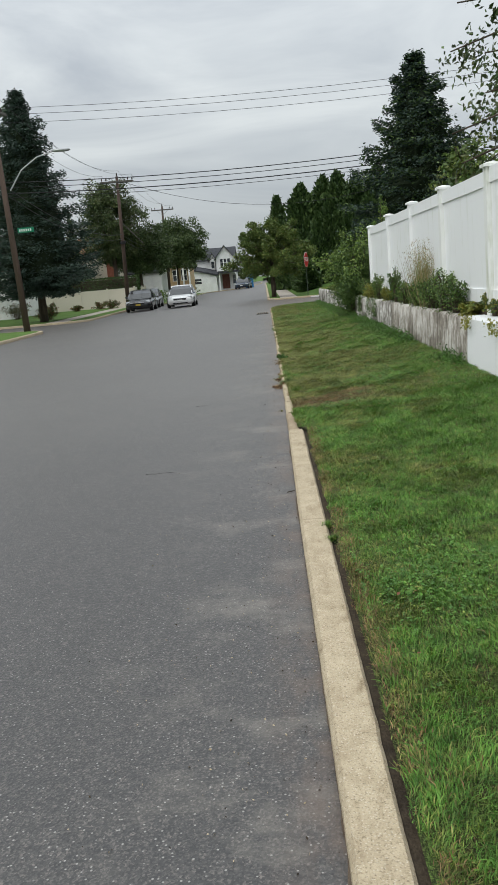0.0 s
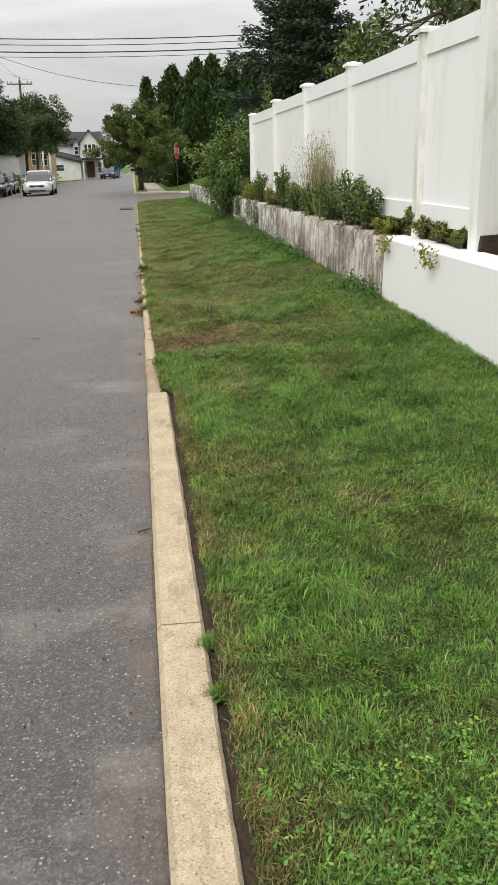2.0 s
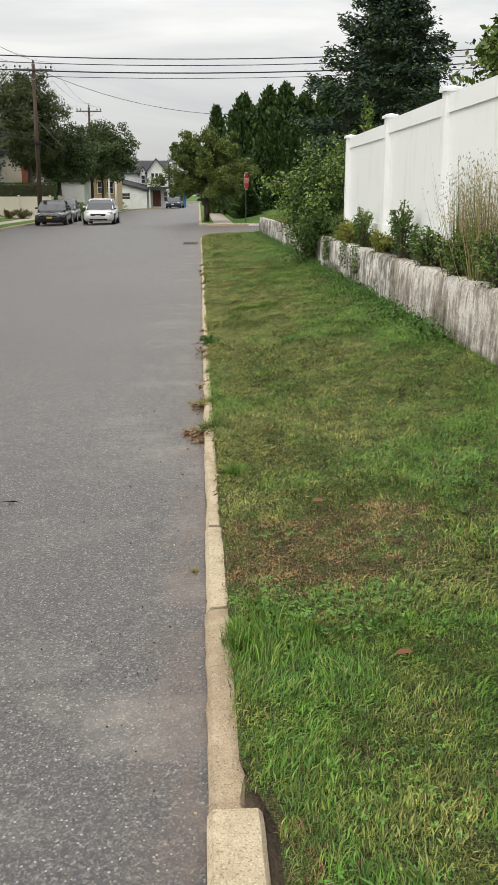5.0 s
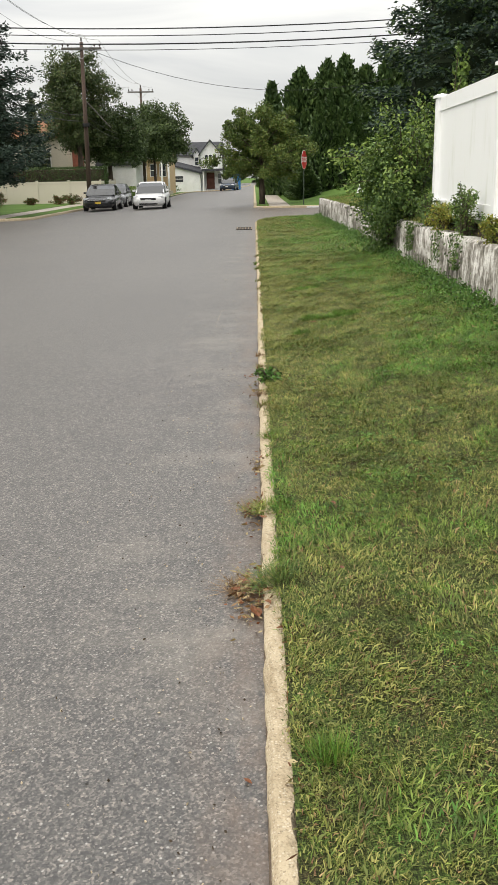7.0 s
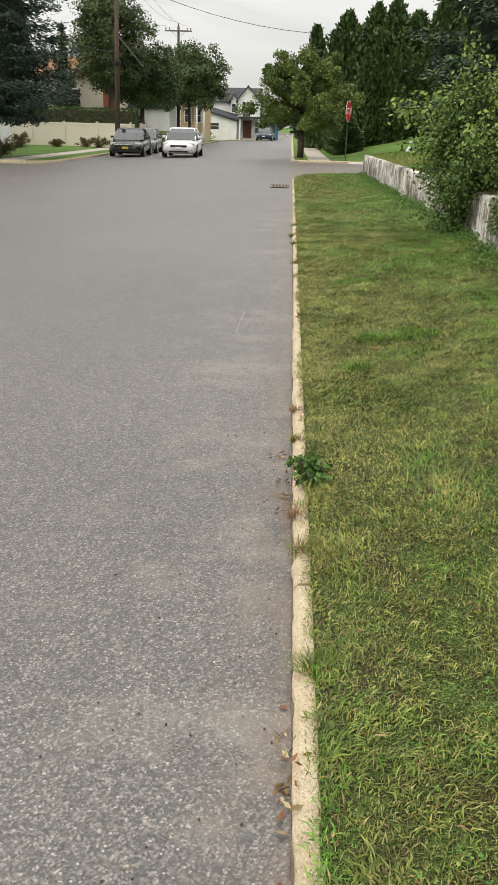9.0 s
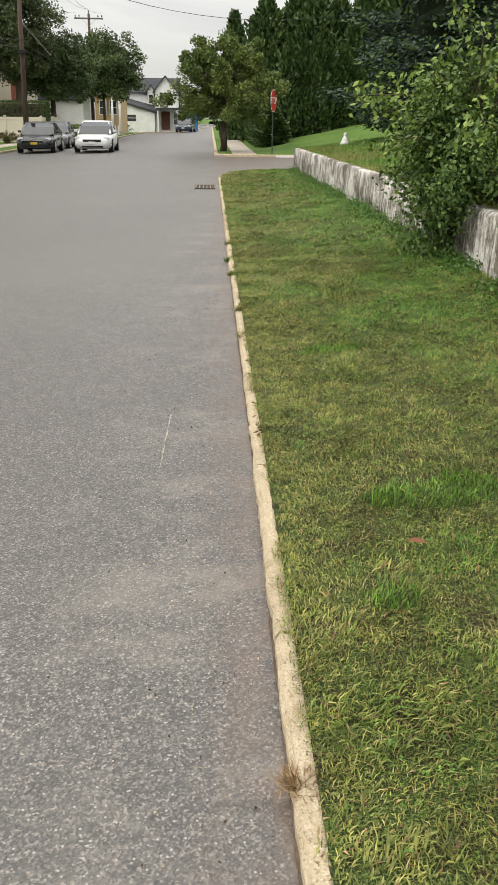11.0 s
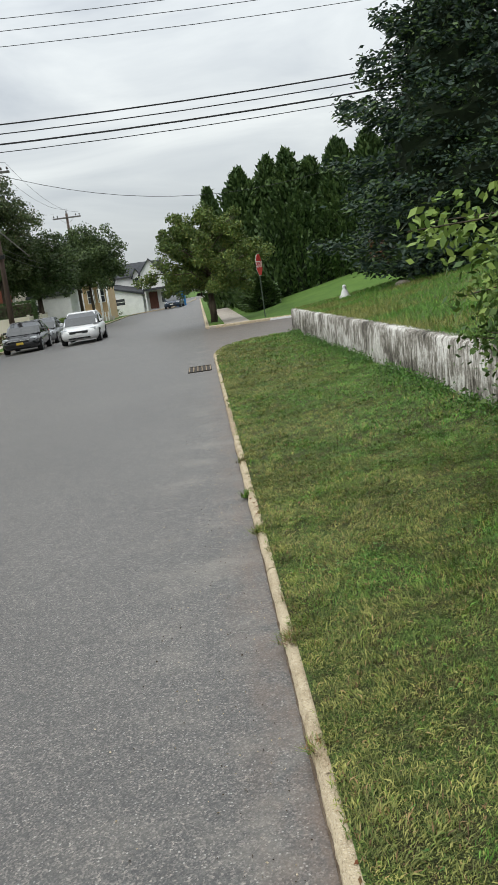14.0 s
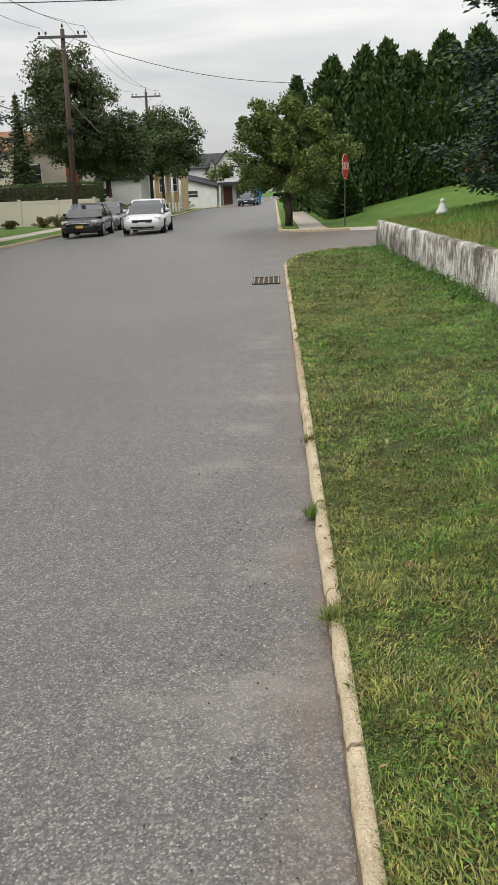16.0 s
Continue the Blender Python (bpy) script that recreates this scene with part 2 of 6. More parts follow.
M = dict(
    asphalt=asphalt(),
    kerb=pebbled("kerb_concrete", (0.37, 0.295, 0.195), (0.55, 0.46, 0.325), (0.66, 0.59, 0.47)),
    kerb_old=pebbled("kerb_worn", (0.27, 0.2, 0.13), (0.45, 0.36, 0.25), (0.5, 0.43, 0.33)),
    # near-black colour that paints the shade inside evergreen crowns
    crown_shade=surface("painted_crown_shade", (0.008, 0.014, 0.006), (0.018, 0.03, 0.012), 6.0, 1.0, fine=25, bump=1.0),
    concrete=surface("pavement_concrete", (0.33, 0.29, 0.25), (0.47, 0.42, 0.36), 0.7, 0.9, fine=50),
    dirt=surface("gutter_dirt", (0.085, 0.06, 0.042), (0.19, 0.15, 0.11), 14, 1.0, fine=110, bump=1.0),
    soil=surface("soil", (0.035, 0.026, 0.018), (0.09, 0.068, 0.045), 12, 1.0, fine=90, bump=1.0),
    turf=thatch(),
    turf_far=surface("mown_turf", (0.055, 0.115, 0.016), (0.1, 0.175, 0.03), 0.9, 1.0, fine=14, bump=1.0),
    stone=streaked("weathered_wall", 0.3),
    stone_white=streaked("whitewashed_wall", 0.85),
    white_wall=surface("white_painted_render", (0.84, 0.845, 0.85), (0.87, 0.87, 0.87), 0.5, 0.85, fine=400, bump=0.01),
    vinyl=vinyl("white_vinyl", (0.91, 0.915, 0.92), 0.3),
    vinyl_stained=vinyl("stained_white_vinyl", (0.88, 0.885, 0.86), 0.8),
    vinyl_beige=vinyl("beige_vinyl", (0.62, 0.57, 0.48), 0.2),
    bark=surface("bark", (0.04, 0.03, 0.022), (0.12, 0.095, 0.07), 6, 0.95, fine=35, bump=1.0, stretch=(1, 1, 0.25)),
    pole=surface("creosoted_pole", (0.055, 0.038, 0.03), (0.13, 0.09, 0.072), 3, 0.9, fine=40, bump=0.6, stretch=(1, 1, 0.1)),
    arm=surface("grey_weathered_timber", (0.08, 0.075, 0.068), (0.17, 0.16, 0.145), 5, 0.9),
    wire=surface("black_cable", (0.012, 0.012, 0.013), (0.03, 0.03, 0.032), 5, 0.6),
    insulator=surface("dark_porcelain", (0.02, 0.014, 0.012), (0.05, 0.035, 0.03), 9, 0.25),
    galvanised=surface("galvanised_steel", (0.36, 0.37, 0.38), (0.5, 0.51, 0.52), 6, 0.45, 0.6),
    post=surface("green_steel_post", (0.035, 0.05, 0.038), (0.07, 0.085, 0.065), 8, 0.6, 0.3),
    red=surface("red_sign_face", (0.46, 0.018, 0.022), (0.56, 0.03, 0.035), 3, 0.45, bump=0.02),
    white_paint=surface("white_paint", (0.68, 0.68, 0.67), (0.82, 0.82, 0.81), 1.5, 0.6, bump=0.05),
    green_sign=surface("green_sign_face", (0.01, 0.17, 0.09), (0.015, 0.23, 0.12), 3, 0.45, bump=0.02),
    iron=surface("cast_iron", (0.02, 0.018, 0.016), (0.07, 0.058, 0.046), 12, 0.7, 0.5),
    yellow=surface("yellow_clapboard", (0.42, 0.30, 0.165), (0.5, 0.37, 0.215), 1.2, 0.7),
    cream=surface("cream_render", (0.56, 0.50, 0.42), (0.66, 0.60, 0.51), 0.8, 0.85),
    brick=surface("red_brick", (0.19, 0.06, 0.04), (0.32, 0.115, 0.075), 6, 0.9, bump=0.6),
    roof_dark=surface("charcoal_shingles", (0.03, 0.032, 0.037), (0.07, 0.072, 0.08), 2, 0.9, fine=12, bump=0.6),
    roof_brown=surface("brown_shingles", (0.18, 0.085, 0.045), (0.28, 0.145, 0.08), 2, 0.9, fine=12, bump=0.6),
    door=surface("brown_door", (0.10, 0.035, 0.022), (0.16, 0.06, 0.04), 3, 0.5),
    rubber=surface("tyre_rubber", (0.012, 0.012, 0.012), (0.03, 0.03, 0.03), 9, 0.85),
    rim=surface("alloy", (0.35, 0.36, 0.37), (0.5, 0.5, 0.52), 6, 0.35, 0.8),
    black_paint=surface("black_car_paint", (0.008, 0.009, 0.011), (0.014, 0.015, 0.018), 2, 0.16, bump=0.0),
    grey_paint=surface("grey_car_paint", (0.17, 0.175, 0.18), (0.22, 0.225, 0.23), 2, 0.25, 0.4, bump=0.0),
    white_car=surface("white_car_paint", (0.74, 0.74, 0.74), (0.82, 0.82, 0.82), 2, 0.2, bump=0.0),
    blue_paint=surface("blue_car_paint", (0.03, 0.045, 0.07), (0.05, 0.07, 0.1), 2, 0.25, bump=0.0),
    car_glass=surface("tinted_glass", (0.012, 0.015, 0.018), (0.02, 0.024, 0.028), 2, 0.06, bump=0.0),
    lamp_lens=surface("headlamp_lens", (0.55, 0.57, 0.6), (0.75, 0.77, 0.8), 9, 0.12, bump=0.0),
    chrome=surface("chrome", (0.6, 0.6, 0.62), (0.75, 0.75, 0.77), 9, 0.15, 0.95, bump=0.0),
    plate=surface("yellow_plate", (0.62, 0.42, 0.05), (0.7, 0.5, 0.09), 9, 0.5, bump=0.0),
    window=surface("window_glass", (0.02, 0.024, 0.03), (0.06, 0.07, 0.08), 0.9, 0.08, bump=0.0),
    blue_plastic=surface("blue_plastic", (0.02, 0.14, 0.34), (0.035, 0.19, 0.42), 3, 0.5),
    blade=leafy("grass_blades", (0.055, 0.1, 0.016), (0.125, 0.195, 0.032), (0.225, 0.29, 0.066), patch=10.0, swing=0.42),
    blade_rich=leafy("rich_grass_blades", (0.052, 0.145, 0.018), (0.1, 0.235, 0.032), (0.17, 0.32, 0.06), patch=10.0, swing=0.42),
    blade_dull=leafy("dull_grass_blades", (0.08, 0.105, 0.024), (0.17, 0.19, 0.048), (0.33, 0.32, 0.105), patch=10.0, swing=0.42),
    blade_dead=leafy("dead_grass_blades", (0.12, 0.065, 0.032), (0.22, 0.13, 0.065), (0.38, 0.27, 0.14), patch=10.0, swing=0.42),
    clover=leafy("clover_leaves", (0.05, 0.135, 0.024), (0.08, 0.19, 0.034), (0.12, 0.25, 0.05), patch=10.0, swing=0.42),
    bush=leafy("bush_leaves", (0.036, 0.072, 0.02), (0.07, 0.13, 0.032), (0.135, 0.205, 0.05)),
    sprout=leafy("young_leaves", (0.085, 0.15, 0.03), (0.145, 0.225, 0.048), (0.23, 0.31, 0.078)),
    maple=leafy("street_tree_leaves", (0.05, 0.09, 0.02), (0.09, 0.14, 0.032), (0.17, 0.19, 0.05)),
    oak=leafy("dark_broad_leaves", (0.034, 0.06, 0.02), (0.06, 0.095, 0.032), (0.1, 0.14, 0.048)),
    willow=leafy("narrow_leaves", (0.035, 0.055, 0.02), (0.065, 0.085, 0.032), (0.12, 0.135, 0.055)),
    spruce=leafy("blue_spruce_needles", (0.014, 0.03, 0.024), (0.026, 0.05, 0.038), (0.05, 0.08, 0.06)),
    cedar=leafy("cedar_sprays", (0.028, 0.058, 0.018), (0.05, 0.092, 0.026), (0.085, 0.135, 0.04)),
    rust=leafy("rusty_leaves", (0.09, 0.035, 0.022), (0.16, 0.06, 0.035), (0.2, 0.1, 0.05)),
    straw=leafy("dry_seed_heads", (0.22, 0.17, 0.09), (0.34, 0.27, 0.15), (0.42, 0.35, 0.21)),
    moss=leafy("yellow_moss", (0.2, 0.2, 0.035), (0.32, 0.29, 0.05), (0.15, 0.19, 0.04)),
    dead_leaf=leafy("fallen_leaf", (0.12, 0.045, 0.022), (0.2, 0.075, 0.035), (0.16, 0.09, 0.045)),
)

for key in ("car_glass", "black_paint", "grey_paint", "white_car", "window"):
    M[key].node_tree.nodes["Principled BSDF"].inputs["Specular IOR Level"].default_value = 0.9

# ---- building blocks ----


def finish(name, bm, mat, parent=None, label="", smooth=False):
    me = bpy.data.meshes.new(name)
    bm.to_mesh(me)
    bm.free()
    me.materials.append(M[mat])
    if smooth:
        me.polygons.foreach_set("use_smooth", [True] * len(me.polygons))
    ob = new(name, me)
    ob.parent = parent
    return tagged(ob, label)


def part(name, bm, mat, parent, label="", smooth=False):
    return finish(name, bm, mat, parent, label, smooth)


def thing(name, label, category, at=(0, 0, 0), turn=0.0, group="", kind=""):
    ob = new(name)
    ob.matrix_basis = pose(*at, 0, 0, turn)
    return tagged(ob, label, category, group, kind)


def box(x0, x1, y0, y1, z0, z1, bevel=0.0, bm=None):
    own = bm is None
    tmp = bmesh.new()
    bmesh.ops.create_cube(tmp, size=1, matrix=Matrix.Translation(((x0 + x1) / 2, (y0 + y1) / 2, (z0 + z1) / 2)) @ Matrix.Diagonal((x1 - x0, y1 - y0, z1 - z0, 1)))
    if bevel:
        bmesh.ops.bevel(tmp, geom=tmp.edges[:], offset=bevel, segments=2, affect="EDGES", profile=0.6)
    if own:
        return tmp
    me = bpy.data.meshes.new("tmp")
    tmp.to_mesh(me)
    tmp.free()
    bm.from_mesh(me)
    bpy.data.meshes.remove(me)
    return bm


def rod(a, b, r0, r1=None, sides=8, bm=None):
    """A tapered round bar from a to b."""
    bm = bm or bmesh.new()
    a, b = Vector(a), Vector(b)
    way = b - a
    m = Matrix.Translation((a + b) / 2) @ way.to_track_quat("Z", "Y").to_matrix().to_4x4()
    bmesh.ops.create_cone(bm, cap_ends=True, segments=sides, radius1=r0, radius2=r0 if r1 is None else r1, depth=way.length, matrix=m)
    return bm


def prism(outline, z0, z1, bm=None):
    """An upright block over a closed outline of (x, y)."""
    bm = bm or bmesh.new()
    low = [bm.verts.new((x, y, z0)) for x, y in outline]
    top = [bm.verts.new((x, y, z1)) for x, y in outline]
    bm.faces.new(top)
    bm.faces.new(low[::-1])
    for i in range(len(outline)):
        j = (i + 1) % len(outline)
        bm.faces.new((low[i], low[j], top[j], top[i]))
    bmesh.ops.recalc_face_normals(bm, faces=bm.faces[:])
    return bm


def loft(rings, bm=None, caps=True):
    bm = bm or bmesh.new()
    rows = [[bm.verts.new(p) for p in ring] for ring in rings]
    for a, b in zip(rows, rows[1:]):
        for i in range(len(a)):
            j = (i + 1) % len(a)
            bm.faces.new((a[i], a[j], b[j], b[i]))
    if caps:
        bm.faces.new(rows[0][::-1])
        bm.faces.new(rows[-1])
    bmesh.ops.recalc_face_normals(bm, faces=bm.faces[:])
    return bm


def sheet(name, xs, ys, height, mat, label="", category="", kind="structure", parent=None):
    """A grid of ground over xs and ys with height(x, y)."""
    gx, gy = np.meshgrid(np.array(xs, float), np.array(ys, float))
    z = np.vectorize(height)(gx, gy)
    pts = np.stack([gx.ravel(), gy.ravel(), z.ravel()], 1)
    nx, ny = len(xs), len(ys)
    faces = [(j * nx + i, j * nx + i + 1, (j + 1) * nx + i + 1, (j + 1) * nx + i) for j in range(ny - 1) for i in range(nx - 1)]
    me = bpy.data.meshes.new(name)
    me.from_pydata([tuple(p) for p in pts], [], faces)
    me.materials.append(M[mat])
    me.polygons.foreach_set("use_smooth", [True] * len(me.polygons))
    ob = new(name, me)
    ob.parent = parent
    return tagged(ob, label, category, "", kind)


def slivers(name, base, tip, side, mats, index=None, parent=None, label="", category="", kind="", mid=None, rise=None):
    """Many flat leaves or blades at once: base and tip points and half-width vectors. mid: share of the length at which the leaf is widest (None: a blade). rise: how far the widest place is bent off the line."""
    n = len(base)
    if mid is None:
        v = np.stack([base - side, base + side, tip], 1).reshape(-1, 3)
        k = 3
    else:
        belly = base + (tip - base) * mid + (0 if rise is None else rise)
        v = np.stack([base, belly + side, tip, belly - side], 1).reshape(-1, 3)
        k = 4
    me = bpy.data.meshes.new(name)
    me.vertices.add(n * k)
    me.vertices.foreach_set("co", v.astype(np.float32).ravel())
    me.loops.add(n * k)
    me.loops.foreach_set("vertex_index", np.arange(n * k, dtype=np.int32))
    me.polygons.add(n)
    me.polygons.foreach_set("loop_start", np.arange(n, dtype=np.int32) * k)
    if index is not None:
        me.polygons.foreach_set("material_index", index.astype(np.int32))
    for key in mats:
        me.materials.append(M[key])
    me.update(calc_edges=True)
    ob = new(name, me)
    ob.parent = parent
    return tagged(ob, label, category, "", kind)


def unit(v):
    return v / np.maximum(np.linalg.norm(v, axis=1, keepdims=True), 1e-6)


def leaves(name, points, size, mats, rng, parent, way=None, spread=1.0, width=0.45, index=None, label=""):
    """Leaves at points; way: the direction in which they tend to point."""
    n = len(points)
    d = rng.normal(size=(n, 3)) * spread
    if way is not None:
        d = d + way
    d = unit(d)
    s = unit(np.cross(d, rng.normal(size=(n, 3))))
    length = size * rng.uniform(0.6, 1.35, (n, 1))
    return slivers(name, points - d * length * 0.5, points + d * length * 0.5, s * length * width * 0.5, mats, index, parent, label, mid=0.45)


def lattice_noise(x, y, scale, seed):
    """Smooth value noise in 0..1."""
    rng = np.random.default_rng(seed)
    table = rng.random((64, 64))
    u, v = x / scale, y / scale
    i, j = np.floor(u).astype(int), np.floor(v).astype(int)
    f, g = u - i, v - j
    f, g = f * f * (3 - 2 * f), g * g * (3 - 2 * g)
    t = lambda a, b: table[a % 64, b % 64]
    return (t(i, j) * (1 - f) + t(i + 1, j) * f) * (1 - g) + (t(i, j + 1) * (1 - f) + t(i + 1, j + 1) * f) * g


def cable(name, a, b, sag, radius, label, mat="wire", category="overhead cable", group=""):
    """A hanging cable."""
    a, b = Vector(a), Vector(b)
    bm = bmesh.new()
    pts = [a.lerp(b, t / 14) - Vector((0, 0, sag * 4 * (t / 14) * (1 - t / 14))) for t in range(15)]
    rings = []
    for i, p in enumerate(pts):
        way = (pts[min(i + 1, 14)] - pts[max(i - 1, 0)]).normalized()
        q = way.to_track_quat("Z", "Y")
        rings.append([p + q @ Vector((radius * math.cos(k * math.tau / 5), radius * math.sin(k * math.tau / 5), 0)) for k in range(5)])
    loft(rings, bm)
    return tagged(finish(name, bm, mat), label, category, group)

# ---- the setting ----
WALL_POINTS = ((-30, 2.2), (6.4, 2.2), (9.67, 2.17), (19.55, 2.10), (41.85, 2.47))


def wall_x(y):
    """The street face of the retaining wall."""
    return float(np.interp(y, [p[0] for p in WALL_POINTS], [p[1] for p in WALL_POINTS]))


def wall_top(y):
    return float(np.interp(y, [-30, 9.7, 19.5, 41.85], [0.84, 0.82, 0.80, 0.63]))


def road_z(x, y=0.0):
    """The carriageway falls gently to the far side."""
    return float(np.interp(x, [-60, -10.3, -0.6, 80], [-0.42, -0.30, 0.0, 0.0]))


def foot_z(y):
    """Ground at the foot of the retaining wall."""
    return float(np.interp(y, [-30, 6, 9.6, 21, 26, 34, 41], [0.2, 0.22, 0.31, 0.32, 0.24, 0.1, 0.02]))


def lawn_z(x, y):
    u = min(1.0, max(0.0, (x - 0.16) / (wall_x(y) - 0.16)))
    z = 0.075 + (foot_z(y) - 0.075) * u ** 1.15
    z += 0.004 * noise.noise((x * 1.3, y * 1.1, 0.0)) - 0.012
    if y > 34:
        z = min(z, 0.075 + 0.02 * (41 - y) / 7)
    return z


def bank_z(x, y):
    """Ground behind the retaining wall."""
    d = max(0.0, x - wall_x(y) - 0.2)
    return wall_top(y) - 0.03 + (0.16 if 8.3 < y < 20 and d < 0.6 else 0.0) + 0.14 * min(d, 6) * (1.0 if y > 21 else 0.35) + 0.02 * noise.noise((x * 1.2, y * 1.2, 2.0))


def far_lawn_z(x, y):
    """The lawn beyond the cross street climbs to the right."""
    return 0.08 + max(0.0, x - 2.0) * 0.2 * min(1.0, max(0.0, (y - 50.6) / 7.0)) ** 0.7


steps_x = list(np.linspace(-60, -10.4, 12)) + list(np.linspace(-10.3, -0.6, 8)) + [0.0, 5, 15, 40, 80]
sheet("road", steps_x, np.linspace(-40, 420, 60), road_z, "asphalt", "worn grey asphalt carriageway with pale gutter grit", "road")
sheet("ground", np.linspace(-1500, 1500, 5), np.linspace(-1500, 2500, 5), lambda x, y: -0.6, "turf_far", "flat green ground out to the horizon", "ground")


def rounded_corner(cx, cy, r, a0, a1, n=8):
    return [(cx + r * math.cos(radians(a0 + (a1 - a0) * i / n)), cy + r * math.sin(radians(a0 + (a1 - a0) * i / n))) for i in range(n + 1)]


# near lawn strip between the kerb and the wall
ys = list(np.arange(-12, 36.01, 0.25)) + list(np.arange(36.2, 41.01, 0.2))


def near_edge(y):
    """Where the strip starts: it curves away round the corner of the cross street."""
    if y < 7.6:
        return 0.19
    if y < 36.2:
        return 0.112 if y < 9.45 else 0.1
    u = min(1.0, (y - 36.2) / 4.7)
    return 0.17 + 2.2 * (1 - math.sqrt(max(0.0, 1 - u * u)))


rows = []
for y in ys:
    e = near_edge(y)
    w = wall_x(y) + 0.05
    rows.append([(e + (w - e) * k / 12, y) for k in range(13)])
me = bpy.data.meshes.new("lawn")
me.from_pydata([(x, y, lawn_z(x, y)) for r in rows for x, y in r], [], [(j * 13 + i, j * 13 + i + 1, j * 13 + i + 14, j * 13 + i + 13) for j in range(len(ys) - 1) for i in range(12)])
me.materials.append(M["turf"])
me.polygons.foreach_set("use_smooth", [True] * len(me.polygons))
tagged(new("lawn", me), "uneven mown lawn strip beside the kerb", "lawn", "", "structure")

# bank behind the wall, and its continuation
sheet("bank", [0.0, 0.4, 1, 2, 3.5, 6, 10, 20, 60], np.arange(-12, 42.01, 1.0), lambda u, y: 0.0, "turf", "grass bank held up by the retaining wall", "bank")
bank = bpy.data.objects["bank"]
for v in bank.data.vertices:
    v.co.x += wall_x(v.co.y) + 0.15
    v.co.z = bank_z(v.co.x, v.co.y)
box_soil = finish("soil", box(0.12, 0.3, -12, 36, -0.1, 0.035), "soil")
tagged(box_soil, "dark bare soil between kerb and grass", "soil", "", "structure")

# retaining wall: old streaked concrete, then a white rendered stretch
STONE_START = 9.62


def wall_piece(name, y0, y1, mat, label, thick, lift=0.0, step=0.6, rough=0.0):
    rings = []
    n = max(2, int((y1 - y0) / step))
    for i in range(n + 1):
        y = y0 + (y1 - y0) * i / n
        x, z = wall_x(y), wall_top(y) + lift
        j = rough * noise.noise((y * 1.7, 1.0, 0.0))
        k = rough * noise.noise((y * 2.3, 5.0, 0.0))
        rings.append([(x - 0.03, y, -0.25), (x - 0.015 + j, y, z * 0.5), (x + k, y, z - 0.03), (x + 0.03 + k, y, z + j), (x + thick - 0.03, y, z + k), (x + thick, y, z - 0.04), (x + thick, y, -0.25)])
    return tagged(finish(name, loft(rings), mat, None, "", rough > 0), label, "retaining wall", "", "structure")


wall_piece("wall_stone_near", STONE_START, 15.296, "stone", "old brown-grey streaked concrete retaining wall", 0.2, 0, 0.18, 0.009)
wall_piece("wall_stone_middle", 15.3, 20.296, "stone_white", "old concrete retaining wall with remains of whitewash", 0.2, 0, 0.18, 0.009)
wall_piece("wall_stone_far", 20.3, 41.85, "stone_white", "whitewashed concrete retaining wall with dark streaks", 0.2, 0, 0.2, 0.006)
wall_piece("wall_white", -12, STONE_START - 0.004, "white_wall", "white-painted rendered low retaining wall", 0.26, 0.012)


# kerb: pieces laid end to end
def kerb_piece(y0, y1, mat, parent, x=0.0, top=0.06, width=0.15, jag=0.0, drift=0.0):
    n = max(3, int((y1 - y0) / 0.045))
    rings = []
    for i in range(n + 1):
        y = y0 + (y1 - y0) * i / n
        a = jag * (0.5 * noise.noise((y * 3, 3.0, 1.0)) + 0.6 * noise.noise((y * 11, 3.0, 2.0)) + 0.4 * noise.noise((y * 31, 3.0, 2.0)))
        b = jag * (0.7 * noise.noise((y * 2.3, 8.0, 1.0)) + noise.noise((y * 9, 8.0, 2.0)) + 0.8 * noise.noise((y * 27, 8.0, 2.0)))
        f = x + drift * i / n
        r = x + width
        rings.append([(f - 0.005, y, -0.1), (f + a, y, top - 0.02), (f + 0.014 + a, y, top + b * 0.3), (r - 0.012 + b, y, top + a * 0.4), (r + b, y, top - 0.015), (r, y, -0.1)])
    return part("kerb_stone", loft(rings), mat, parent)


kerb = thing("kerb_near", "pale concrete kerb, worn and partly overgrown", "kerb", kind="structure")
for y0, y1 in ((-12, -8.1), (-8.1, -4.2), (-4.2, -0.3), (-0.3, 4.6), (4.6, 7.58)):
    kerb_piece(y0, y1 - 0.008, "kerb", kerb, 0.012, 0.06, 0.15, 0.003, 0.014 if y0 > 4 else 0.0)
kerb_piece(7.58, 8.64, "kerb_old", kerb, 0.03, 0.045, 0.1, 0.014)
kerb_piece(8.65, 9.42, "kerb", kerb, 0.035, 0.05, 0.085, 0.012)
y = 9.45
while y < 36:
    length = random.uniform(0.9, 2.6)
    kerb_piece(y, min(36.2, y + length) - random.uniform(0.006, 0.02), "kerb_old" if random.random() < 0.12 else "kerb", kerb, (0.042 if y < 16 else 0.05) + random.uniform(-0.004, 0.006), random.uniform(0.045, 0.056), 0.072, 0.016)
    y += length
corner = [(near_edge(v) - 0.13, v) for v in np.linspace(36.2, 40.88, 12)]
rings = []
for i, (x, v) in enumerate(corner):
    x1, v1 = corner[min(i + 1, 11)]
    x0, v0 = corner[max(i - 1, 0)]
    d = Vector((v1 - v0, x0 - x1)).normalized()
    rings.append([(x + d.x * s, v + d.y * s, z) for s, z in ((0, -0.1), (0, 0.04), (0.03, 0.055), (0.12, 0.055), (0.14, 0.03), (0.14, -0.1))])
part("kerb_stone", loft(rings), "kerb", kerb, smooth=True)


def block_of_ground(name, outline, z, mat, label, category):
    return tagged(finish(name, prism(outline, -0.55, z), mat), label, category, "", "structure")


